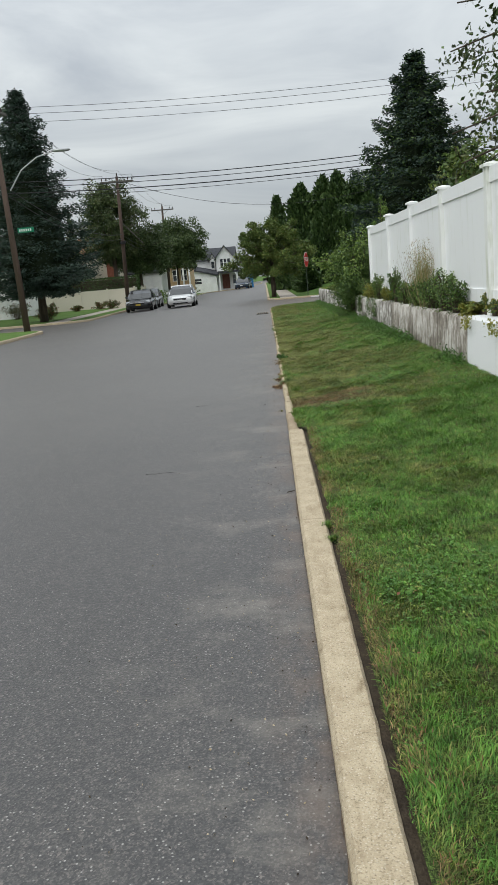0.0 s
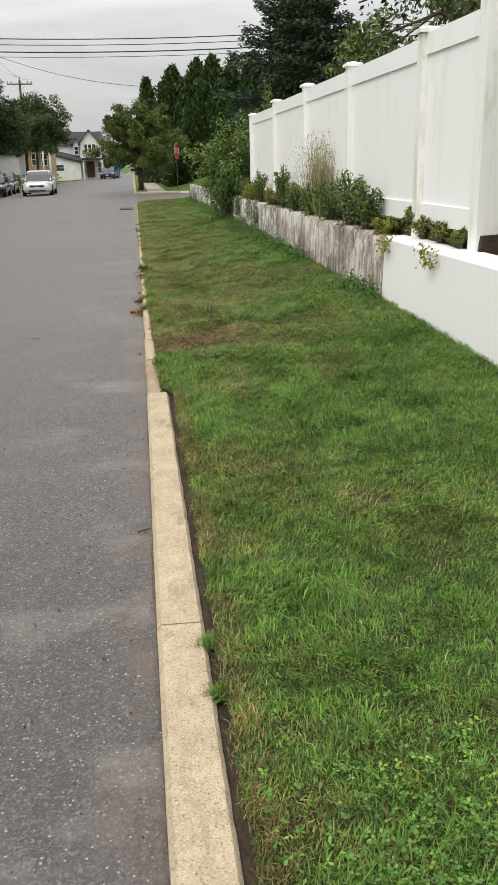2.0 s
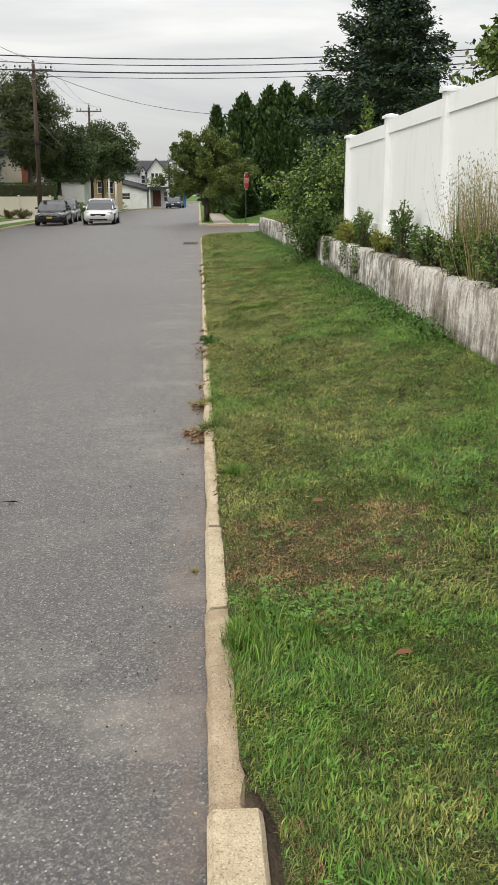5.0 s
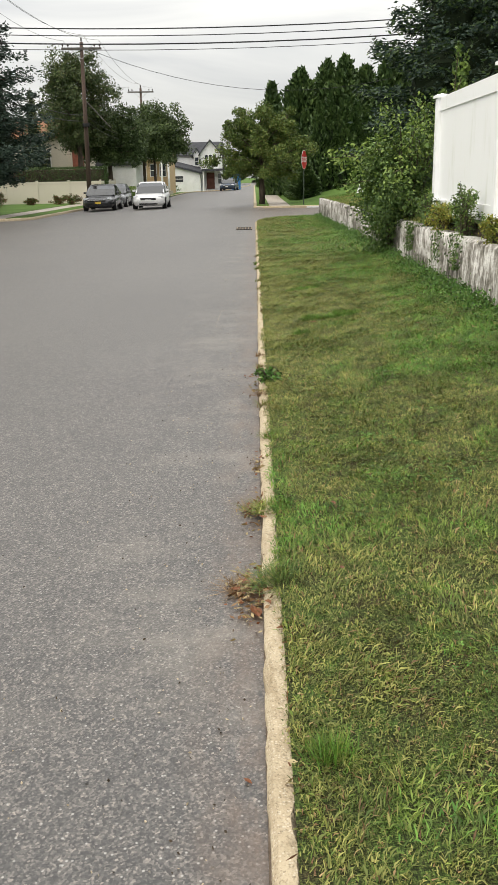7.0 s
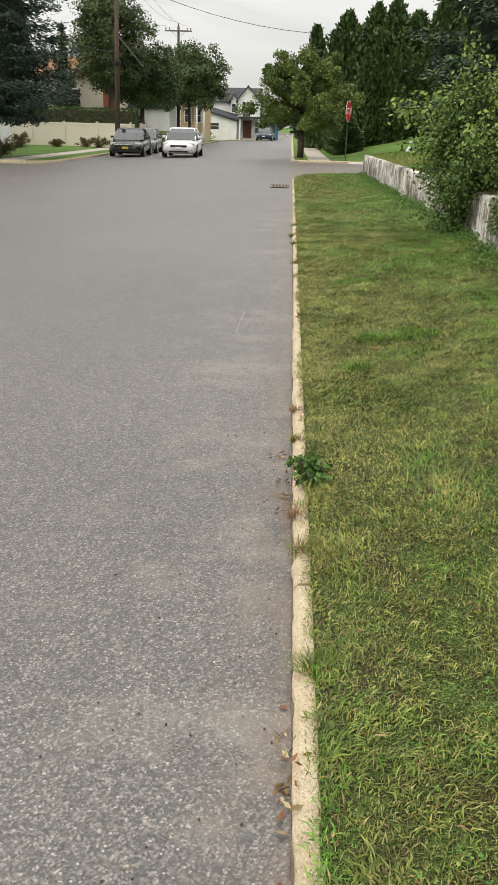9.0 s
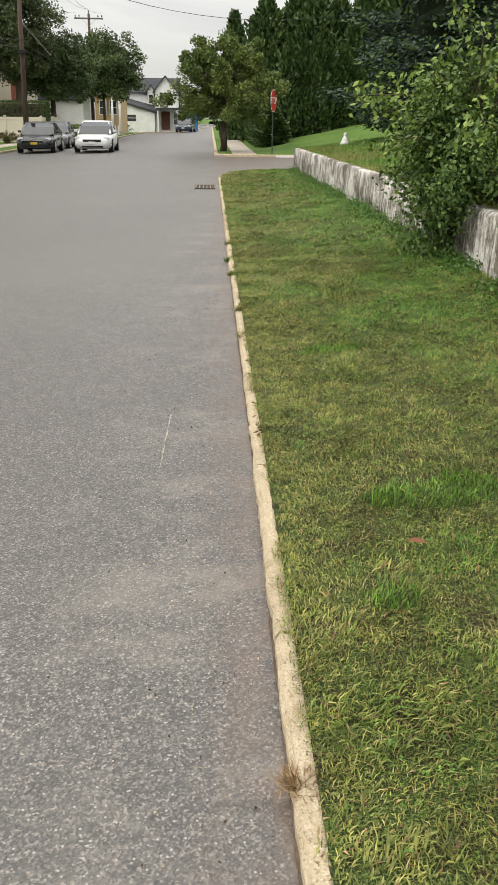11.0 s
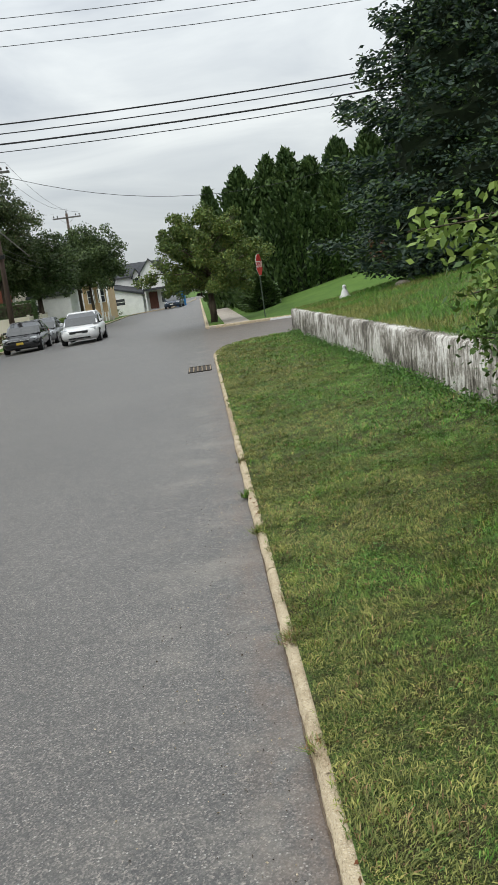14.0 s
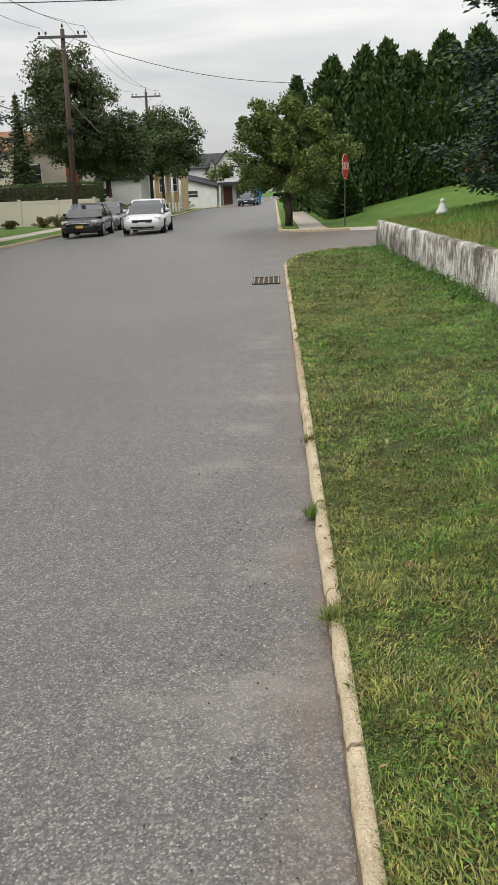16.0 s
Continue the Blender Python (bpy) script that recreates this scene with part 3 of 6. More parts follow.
def kerb_line(name, points, top, label):
    """A kerb along a line of points, on the street side."""
    rings = []
    n = len(points)
    for i, (x, y) in enumerate(points):
        a, b = Vector(points[max(0, i - 1)]), Vector(points[min(n - 1, i + 1)])
        d = (b - a).normalized()
        side = Vector((-d.y, d.x))
        z = top + road_z(x)
        rings.append([(x + side.x * s, y + side.y * s, z + h) for s, h in ((0, -0.2), (0, -0.03), (-0.02, 0), (-0.13, 0), (-0.15, -0.03), (-0.15, -0.2))])
    return tagged(finish(name, loft(rings), "kerb"), label, "kerb", "", "structure")


# far right corner: kerb, verge, pavement, climbing lawn
FAR = 50.4
verge = [(60, FAR), *rounded_corner(0.9, FAR + 0.9, 0.9, 270, 180), (0.0, 160), (60, 160)]
kerb_line("kerb_far_right", [(60, FAR), (30, FAR), *rounded_corner(0.9, FAR + 0.9, 0.9, 270, 180), (0.0, 60), (0.0, 80), (0.0, 110), (0.0, 160)], 0.1, "pale concrete kerb round the corner beyond")
block_of_ground("pavement_far", [(0.15, FAR + 0.15), (1.75, FAR + 0.15), (1.75, 160), (0.15, 160)], 0.08, "concrete", "pale concrete pavement beyond the cross street", "pavement")
block_of_ground("verge_right", [(0.16, FAR + 0.9), (0.75, FAR + 0.9), (0.75, 160), (0.16, 160)], 0.11, "turf_far", "narrow grass verge at the kerb", "verge")
for i in range(28):
    y = FAR + 0.2 + i * 1.5
    part("paving_slab", box(0.77, 1.74, y, y + 1.485, 0.0, 0.095), "concrete", bpy.data.objects["pavement_far"])
sheet("lawn_far", [1.76, 2.4, 4, 6, 8, 11, 15, 25, 60], np.linspace(FAR + 0.16, 160, 30), far_lawn_z, "turf_far", "bright mown lawn that climbs from the corner", "lawn")

# far left corner: kerb, verge, footpath, lawn
LK = -10.35
block_of_ground("verge_left", [(LK - 0.15, 50.2), (LK - 0.15, 200), (LK - 1.35, 200), (LK - 1.35, 50.2)], -0.2, "turf_far", "grass verge at the kerb opposite", "verge")
block_of_ground("pavement_left", [(LK - 1.354, 49.4), (LK - 1.354, 200), (LK - 2.5, 200), (LK - 2.5, 49.4)], -0.19, "concrete", "pale concrete footpath along the opposite kerb", "pavement")
block_of_ground("lawn_left", [(LK - 2.504, 49.2), (LK - 2.504, 200), (-70, 200), (-70, 49.2)], -0.17, "turf_far", "green front lawn behind the footpath", "lawn")
kerb_line("kerb_left", [(LK, 200), (LK, 120), (LK, 80), (LK, 60), (LK, 51.5), *rounded_corner(LK - 1.5, 50.5, 1.5, 0, -90), (-25, 49.0), (-70, 49.0)], 0.12, "pale concrete kerb at the opposite corner")
block_of_ground("lawn_near_left", [(LK - 0.15, -30), *rounded_corner(LK - 2.15, 38.6, 2.0, 0, 90), (-70, 40.6), (-70, -30)], -0.18, "turf_far", "mown lawn on the opposite near corner", "lawn")
kerb_line("kerb_near_left", [(-70, 40.8), (-20, 40.8), *rounded_corner(LK - 2.0, 38.8, 2.0, 90, 0), (LK, 20), (LK, -30)], 0.12, "pale concrete kerb at the opposite near corner")
# the opposite kerb swings in towards the far houses
BEND = [(-10.2, 70.8), (-8.5, 74.5), (-7.95, 79), (-7.9, 112), (-7.2, 116.5), (-3.3, 118.4), (-2.5, 125), (-0.6, 161), (-0.6, 200)]
block_of_ground("verge_bend", [(-10.49, 70.8), *BEND, (-10.49, 200)][::-1], -0.165, "turf_far", "grass verge where the street narrows", "verge")
kerb_line("kerb_bend", BEND[::-1], 0.105, "pale concrete kerb where the street narrows")
# the street ends far off in green
block_of_ground("lawn_end", [(-70, 235), (80, 235), (80, 420), (-70, 420)], 0.0, "turf_far", "distant grass where the street bends away", "lawn")
# concrete kerb piece; its white colour stands for the light on it
tagged(finish("kerb_ramp", prism([(2.5, FAR - 0.05), (3.6, FAR - 0.05), (3.5, FAR + 0.14), (2.6, FAR + 0.14)], -0.05, 0.07), "white_paint"), "concrete kerb end at the cross street, coloured white as if lit", "kerb", "", "structure")

# drain in the gutter
drain = thing("drain_grate", "rusty cast-iron drain grate set in the gutter", "drain", (-0.27, 33.95, 0.004))
part("frame", box(-0.23, 0.23, -0.56, 0.56, -0.1, 0.004, 0.002), "iron", drain)
for y0, y1 in ((-0.56, -0.52), (0.52, 0.56)):
    part("cross_rail", box(-0.23, 0.23, y0, y1, 0.004, 0.014, 0.003), "iron", drain)
for i in range(6):
    part("bar", box(-0.214 + i * 0.082, -0.196 + i * 0.082, -0.515, 0.515, 0.004, 0.018, 0.003), "kerb_old", drain, "pale gritty bar")

# ---- white vinyl fence ----
fence = thing("privacy_fence", "tall white vinyl privacy fence behind the retaining wall", "fence")
FX = 2.42
POSTS = [8.12, 9.41, 11.9, 14.42, 17.08, 20.02]


def fence_post(x, y, z0, z1, parent, mat="vinyl", half=0.065):
    p = part("post", box(x - half, x + half, y - half, y + half, z0, z1, 0.006), mat, parent)
    cap = bmesh.new()
    r = half + 0.025
    loft([[(x + sx * s, y + sy * s, z) for sx, sy in ((-1, -1), (1, -1), (1, 1), (-1, 1))] for s, z in ((r, z1), (r, z1 + 0.03), (r - 0.02, z1 + 0.04), (0.012, z1 + 0.055))], cap)
    part("post_cap", cap, mat, p)


def fence_panel(a, b, z0, z1, parent, mat="vinyl", boards=13):
    """A panel between two posts: two rails and tongued boards."""
    a, b = Vector(a), Vector(b)
    way = (b - a).normalized()
    side = Vector((-way.y, way.x))

    def slab(name, u0, u1, half, low, high):
        pts = [a + way * u0 + side * half, a + way * u1 + side * half, a + way * u1 - side * half, a + way * u0 - side * half]
        part(name, prism([(p.x, p.y) for p in pts], low, high), mat, parent)

    n = (b - a).length
    slab("top_rail", 0.06, n - 0.06, 0.03, z1 - 0.16, z1)
    slab("bottom_rail", 0.06, n - 0.06, 0.03, z0, z0 + 0.16)
    wide = (n - 0.12) / boards
    for i in range(boards):
        slab("board", 0.062 + i * wide, 0.062 + (i + 1) * wide - 0.0015, 0.011, z0 + 0.16, z1 - 0.16)


FZ0, FZ1 = 0.95, 2.4
FTOP = {8.12: 2.52, 9.41: 2.47, 11.9: 2.47, 14.42: 2.47, 17.08: 2.45, 20.02: 2.4}
for y in POSTS[1:-1]:
    fence_post(FX, y, 0.7, FTOP[y] - 0.06, fence, "vinyl_stained" if y < 12 else "vinyl")
fence_post(FX + 0.03, POSTS[0], 0.7, 2.95, fence, "vinyl_stained", 0.08)
fence_post(FX, POSTS[-1] - 0.02, 0.7, 2.33, fence)
for y0, y1 in zip(POSTS, POSTS[1:]):
    fence_panel((FX, y0), (FX, y1), FZ0, (FTOP[y0] + FTOP[y1]) / 2 - 0.09, fence)
for i in range(5):
    x0 = FX + i * 2.44
    fence_panel((x0, POSTS[0]), (x0 + 2.44, POSTS[0]), FZ0, 2.83, fence, "vinyl_stained")
    fence_post(x0 + 2.44, POSTS[0], 0.7, 2.95, fence, half=0.08)
for i in range(4):
    x0 = FX + i * 2.44
    fence_panel((x0, POSTS[-1]), (x0 + 2.44, POSTS[-1]), FZ0, 2.28, fence)
    fence_post(x0 + 2.44, POSTS[-1], 0.7, 2.33, fence)

rings = []
for i in range(31):
    y = 8.0 + (20.0 - 8.0) * i / 30
    w = wall_x(y) + 0.18
    b = 0.015 * noise.noise((y * 2.1, 4.0, 0.0))
    rings.append([(w, y, 0.6), (w + 0.02, y, 0.82 + b), (FX - 0.02, y, 0.94 + b), (FX + 0.3, y, 0.955), (FX + 0.6, y, 0.93), (FX + 0.6, y, 0.6)])
tagged(finish("planting_bed", loft(rings), "soil"), "narrow bed of bare brown soil under the fence", "soil", "", "structure")

# ---- stop sign ----
sign = thing("stop_sign", "red octagonal stop sign on a thin green steel post", "stop sign", (2.42, 51.5, 0.1), 70)
part("post", box(-0.025, 0.025, -0.02, 0.02, -0.3, 2.35, 0.004), "post", sign)


def octagon(r, y0, y1):
    bm = bmesh.new()
    ring = [(r * math.cos(radians(22.5 + 45 * k)), r * math.sin(radians(22.5 + 45 * k))) for k in range(8)]
    loft([[(x, y0, z) for x, z in ring], [(x, y1, z) for x, z in ring]], bm)
    bmesh.ops.translate(bm, verts=bm.verts[:], vec=(0, 0, 2.06))
    return bm


part("border", octagon(0.455, -0.028, -0.022), "white_paint", sign, "white border of the sign plate")
face = part("plate", octagon(0.435, -0.034, -0.029), "red", sign, "red sign plate")


def lettering(text, size, mat, parent, m):
    cu = bpy.data.curves.new("lettering", "FONT")
    cu.body, cu.size, cu.align_x, cu.align_y, cu.extrude = text, size, "CENTER", "CENTER", 0.002
    tmp = bpy.data.objects.new("lettering", cu)
    scene.collection.objects.link(tmp)
    me = bpy.data.meshes.new_from_object(tmp.evaluated_get(bpy.context.evaluated_depsgraph_get()))
    bpy.data.objects.remove(tmp)
    me.materials.clear()
    me.materials.append(M[mat])
    me.transform(m)
    ob = new("lettering", me)
    ob.parent = parent
    return ob


lettering("STOP", 0.36, "white_paint", face, pose(0, -0.037, 2.06, 90, 0, 0))

notice = thing("parking_notice", "small white parking notice on a thin post", "street sign", (0.4, 58.0, 0.1))
part("post", box(-0.02, 0.02, -0.02, 0.02, -0.3, 1.75), "post", notice)
part("plate", box(-0.17, 0.17, -0.035, -0.022, 1.25, 1.72, 0.003), "white_paint", notice)

# ---- utility poles and cables ----


def utility_pole(at, lean, height, label, arm=True, arm_turn=0.0):
    p = thing("utility_pole", label, "utility pole", at)
    top = Vector((lean[0], lean[1], height))
    part("shaft", rod((0, 0, -0.4), top, 0.165, 0.105, 12), "pole", p, smooth=True)
    if arm:
        z = height - 0.38
        c = top * (z / height)
        d = Vector((math.cos(arm_turn), math.sin(arm_turn), 0))
        q = Matrix.Translation(c) @ Matrix.Rotation(arm_turn, 4, "Z")
        bm = box(-1.22, 1.22, -0.17, -0.06, -0.06, 0.06, 0.008)
        bm.transform(q)
        a = part("crossarm", bm, "arm", p)
        for s in (-1.12, -0.8, 0.8, 1.12):
            at2 = c + d * s + Vector((0, -0.11, 0.06))
            b2 = rod(at2, at2 + Vector((0, 0, 0.08)), 0.018, 0.018, 6)
            rod(at2 + Vector((0, 0, 0.08)), at2 + Vector((0, 0, 0.2)), 0.062, 0.04, 8, b2)
            part("insulator", b2, "insulator", a)
        b2 = rod(top, top + Vector((0, 0, 0.1)), 0.02, 0.02, 6)
        rod(top + Vector((0, 0, 0.08)), top + Vector((0, 0, 0.24)), 0.065, 0.04, 8, b2)
        part("insulator", b2, "insulator", p)
        for s in (-1, 1):
            part("brace", rod(c + d * 0.62 * s + Vector((0, -0.11, -0.05)), c + Vector((0, -0.12, -0.6)), 0.015, 0.015, 5), "galvanised", p)
    return p


pole_a = utility_pole((-10.6, 66.0, -0.3), (0.18, 0.0), 9.85, "brown wooden utility pole with a crossarm beside the parked cars", True, 0.1)
part("bracket_arm", rod((0.1, 0, 6.6), (1.6, 0.4, 4.9), 0.04, 0.03, 8), "arm", pole_a, "grey lamp arm")
part("splice_box", box(-0.05, 0.35, -0.3, -0.1, 4.95, 5.15, 0.02), "wire", pole_a)
pole_b = utility_pole((-10.6, 96.0, -0.3), (0.05, 0.0), 10.0, "distant grey wooden utility pole with a crossarm", True, 0.05)
pole_n = utility_pole((-11.38, 40.3, -0.3), (-0.38, 0.0), 10.4, "leaning brown wooden utility pole with a street lamp", True, 1.4)
# lamp on the near pole
lamp = part("lamp_arm", rod((0.08, -0.1, 6.5), (0.7, -0.15, 7.35), 0.035, 0.03, 8), "galvanised", pole_n)
part("arm_tube", rod((0.7, -0.15, 7.35), (1.5, -0.2, 7.85), 0.03, 0.028, 8), "galvanised", lamp)
part("arm_tip", rod((1.5, -0.2, 7.85), (2.35, -0.2, 8.05), 0.028, 0.026, 8), "galvanised", lamp)
head = bmesh.new()
loft([[(x, -0.2 + w * math.cos(k * math.tau / 10), 8.05 + h * math.sin(k * math.tau / 10)) for k in range(10)] for x, w, h in ((2.2, 0.04, 0.04), (2.35, 0.1, 0.07), (2.7, 0.13, 0.08), (2.95, 0.1, 0.06), (3.05, 0.02, 0.02))], head)
part("lamp_head", head, "galvanised", lamp, "grey street lamp head", True)
plate = part("street_name_plate", box(0.2, 0.95, -0.2, -0.185, 4.6, 4.83, 0.003), "green_sign", pole_n, "green street name plate")
for i, w in enumerate((0.06, 0.05, 0.05, 0.06, 0.05, 0.05)):
    part("letter_bar", box(0.27 + i * 0.1, 0.27 + i * 0.1 + w, -0.204, -0.2, 4.66, 4.77), "white_paint", plate)
utility_pole((-24, 47.2, -0.3), (0.0, 0.0), 12.2, "wooden utility pole hidden behind the corner spruce", True, 1.5)
utility_pole((20.0, 47.6, 0.0), (0.0, 0.0), 11.8, "wooden utility pole hidden behind the blue spruce", True, 1.5)
pole_r = utility_pole((16.0, 40.6, 0.6), (0.1, 0.0), 10.6, "wooden utility pole hidden among the trees", True, 1.4)

for i, (dy, z, r) in enumerate(((0.0, 6.68, 0.02), (0.15, 6.48, 0.015), (0.0, 6.2, 0.023), (0.2, 6.04, 0.011))):
    cable("overhead_cable", (-11.5, 40.3 + dy, z - 0.1), (16, 40.6 + dy, z + 0.55), 0.55, r, "thick black cable strung over the cross street", group="cross street cables")
for i, (dy, z) in enumerate(((-0.5, 11.2), (0.0, 10.98), (0.5, 10.65))):
    cable("overhead_cable", (-24, 47 + dy, z + 0.75), (20, 47.4 + dy, z + 0.3), 1.0, 0.011, "thin power line strung over the cross street", group="cross street power lines")
for s, z in ((-1.1, 9.65), (0.15, 9.95), (1.1, 9.65)):
    cable("overhead_cable", (-11.4 + s * 0.2, 40.3 + s, z + 0.3), (-10.45 + s, 66, z), 0.9, 0.009, "thin power line along the opposite kerb", group="street power lines")
    cable("overhead_cable", (-10.45 + s, 66, z), (-10.55 + s, 96, z + 0.1), 0.8, 0.009, "thin power line along the opposite kerb", group="street power lines")
for dz in (0.0, 0.35):
    cable("overhead_cable", (-11.45, 40.3, 6.0 + dz), (-10.5, 65.9, 5.0 + dz), 0.7, 0.02, "black telephone cable along the opposite kerb", group="telephone cables")
    cable("overhead_cable", (-10.5, 66.1, 5.0 + dz), (-10.55, 95.9, 5.2 + dz), 0.6, 0.016, "black telephone cable along the opposite kerb", group="telephone cables")
cable("overhead_cable", (-10.4, 66, 9.3), (9.0, 66.5, 7.2), 1.5, 0.014, "thin service cable that crosses to the trees")

# ---- trees ----


def limb(bm, pts, r0, r1):
    """A bent, tapered limb."""
    pts = [Vector(p) for p in pts]
    rings = []
    for i, p in enumerate(pts):
        way = (pts[min(i + 1, len(pts) - 1)] - pts[max(i - 1, 0)]).normalized()
        q = way.to_track_quat("Z", "Y")
        r = r0 + (r1 - r0) * i / (len(pts) - 1)
        rings.append([p + q @ Vector((r * math.cos(k * math.tau / 7), r * math.sin(k * math.tau / 7), 0)) for k in range(7)])
    loft(rings, bm)


def broad_tree(name, label, at, height, fork, spread, count, size, mats, seed, trunk=0.2, limbs=26, squash=1.0, droop=0.0, bunch=0.3, lean=(0, 0), weights=None):
    """A trunk, bent limbs, and a crown of leaf bunches along the outer limbs."""
    rng = np.random.default_rng(seed)
    t = thing(name, label, "tree", at)
    wood = bmesh.new()
    mid = Vector((lean[0] * 0.5, lean[1] * 0.5, fork))
    limb(wood, [(0, 0, -0.3), (0.02, 0.01, fork * 0.5), mid], trunk, trunk * 0.72)
    top = Vector((lean[0], lean[1], height * 0.86))
    limb(wood, [mid, (mid + top) / 2 + Vector((0.12, 0.1, 0)), top], trunk * 0.7, 0.03)
    pts = []
    ways = []
    for i in range(limbs):
        u = (i + 0.5) / limbs
        a = i * 2.399 + rng.uniform(-0.4, 0.4)
        zt = fork + (height - fork) * (0.06 + 0.94 * u)
        ring = math.sqrt(max(0.06, 1 - (2 * abs(u - 0.38) / 1.24) ** 2)) * rng.uniform(0.62, 1.12)
        tip = Vector((lean[0] + spread[0] * ring * math.cos(a), lean[1] + spread[1] * ring * math.sin(a), zt - droop * ring))
        root = mid.lerp(top, max(0.0, u * 0.85 - 0.08))
        bend = root.lerp(tip, 0.55) + Vector((rng.uniform(-0.2, 0.2), rng.uniform(-0.2, 0.2), 0.25 + 0.3 * droop))
        limb(wood, [root, bend, tip], max(0.02, trunk * 0.3 * (1 - u * 0.6)), 0.012)
        n = int(count * 3.4 / limbs)
        r, b, e = (np.array(v) for v in (root, bend, tip))
        # rounded bunches strung along each limb, thick outside and open within
        kc = rng.beta(2.0, 1.0, 7)[:, None]
        centres = (1 - kc) ** 2 * r + 2 * kc * (1 - kc) * b + kc * kc * e + np.clip(rng.normal(size=(7, 3)), -1.3, 1.3) * bunch * 0.9 * kc
        girth = bunch * rng.uniform(0.75, 1.5, (7, 1))
        pick = rng.integers(0, 7, n)
        p = centres[pick] + unit(rng.normal(size=(n, 3))) * girth[pick] * rng.random((n, 1)) ** 0.45 * np.array([1, 1, 0.8 * squash])
        p[:, 2] -= droop * 0.5 * rng.random(n) ** 2
        pts.append(p)
        ways.append(np.repeat((e - r)[None] / max(0.1, np.linalg.norm(e - r)), n, 0))
    part("trunk", wood, "bark", t, smooth=True)
    p = np.concatenate(pts)
    w = np.concatenate(ways)
    w[:, 2] -= 0.4 + droop * 2
    idx = rng.choice(len(mats), len(p), p=weights) if len(mats) > 1 else None
    leaves("crown", p, size, mats, rng, t, w * 0.5, 0.8, 0.5, idx)
    return t


def spruce(name, label, at, height, radius, count, mats, seed, bare=0.0, size=0.2, power=0.85):
    """Whorls of drooping boughs set with short sprays."""
    rng = np.random.default_rng(seed)
    t = thing(name, label, "conifer", at)
    wood = bmesh.new()
    limb(wood, [(0, 0, -0.3), (0.03, 0.02, height * 0.5), (0, 0, height)], 0.028 * height * 0.75, 0.015)
    whorls = int(height * 2.6)
    pts, ways = [], []
    per = count / (whorls * 8)
    for i in range(whorls):
        u = i / whorls
        z = bare + (height - bare) * u
        reach = radius * (1 - u) ** power * min(1.0, 0.55 + u * 3)
        for k in range(8):
            a = k * math.tau / 8 + i * 0.9 + rng.uniform(-0.3, 0.3)
            r = reach * rng.uniform(0.55, 1.2) + 0.06
            d = np.array([math.cos(a), math.sin(a), 0])
            n = max(5, int(per * (0.35 + 1.5 * (1 - u))))
            s = rng.beta(1.7, 1.0, n)[:, None]
            fall = -0.42 * r * s + 0.3 * r * s * s
            p = d * r * s + np.array([0, 0, z]) + np.concatenate([np.zeros((n, 2)), fall], 1)
            side = np.array([-d[1], d[0], 0])
            p = p + side * rng.normal(size=(n, 1)) * 0.2 * r * (1.1 - 0.6 * s) + rng.normal(size=(n, 3)) * np.array([0.05, 0.05, 0.1])
            pts.append(p)
            ways.append(np.repeat(d[None], n, 0) + side * rng.normal(size=(n, 1)) * 0.8)
            if u < 0.8 and k % 2 == 0:
                limb(wood, [(0, 0, z), tuple(d * r * 0.5 + np.array([0, 0, z - 0.14 * r])), tuple(d * r * 0.9 + np.array([0, 0, z - 0.12 * r]))], 0.03 * (1.2 - u), 0.008)
    part("trunk", wood, "bark", t, smooth=True)
    w = np.concatenate(ways)
    w[:, 2] -= 0.15
    p = np.concatenate(pts)
    idx = rng.integers(0, len(mats), len(p)) if len(mats) > 1 else None
    leaves("crown", p, size, mats, rng, t, w, 0.45, 0.38, idx)
    # solid core added behind the boughs, its dark colour standing for inner shade
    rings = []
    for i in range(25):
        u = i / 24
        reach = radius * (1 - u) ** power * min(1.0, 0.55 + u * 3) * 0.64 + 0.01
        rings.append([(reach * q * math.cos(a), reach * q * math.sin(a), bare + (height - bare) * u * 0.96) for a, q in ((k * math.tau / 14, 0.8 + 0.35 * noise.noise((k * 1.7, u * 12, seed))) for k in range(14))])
    part("shade_core", loft(rings), "crown_shade", t, "solid dark core coloured as the shade inside the crown")
    return t


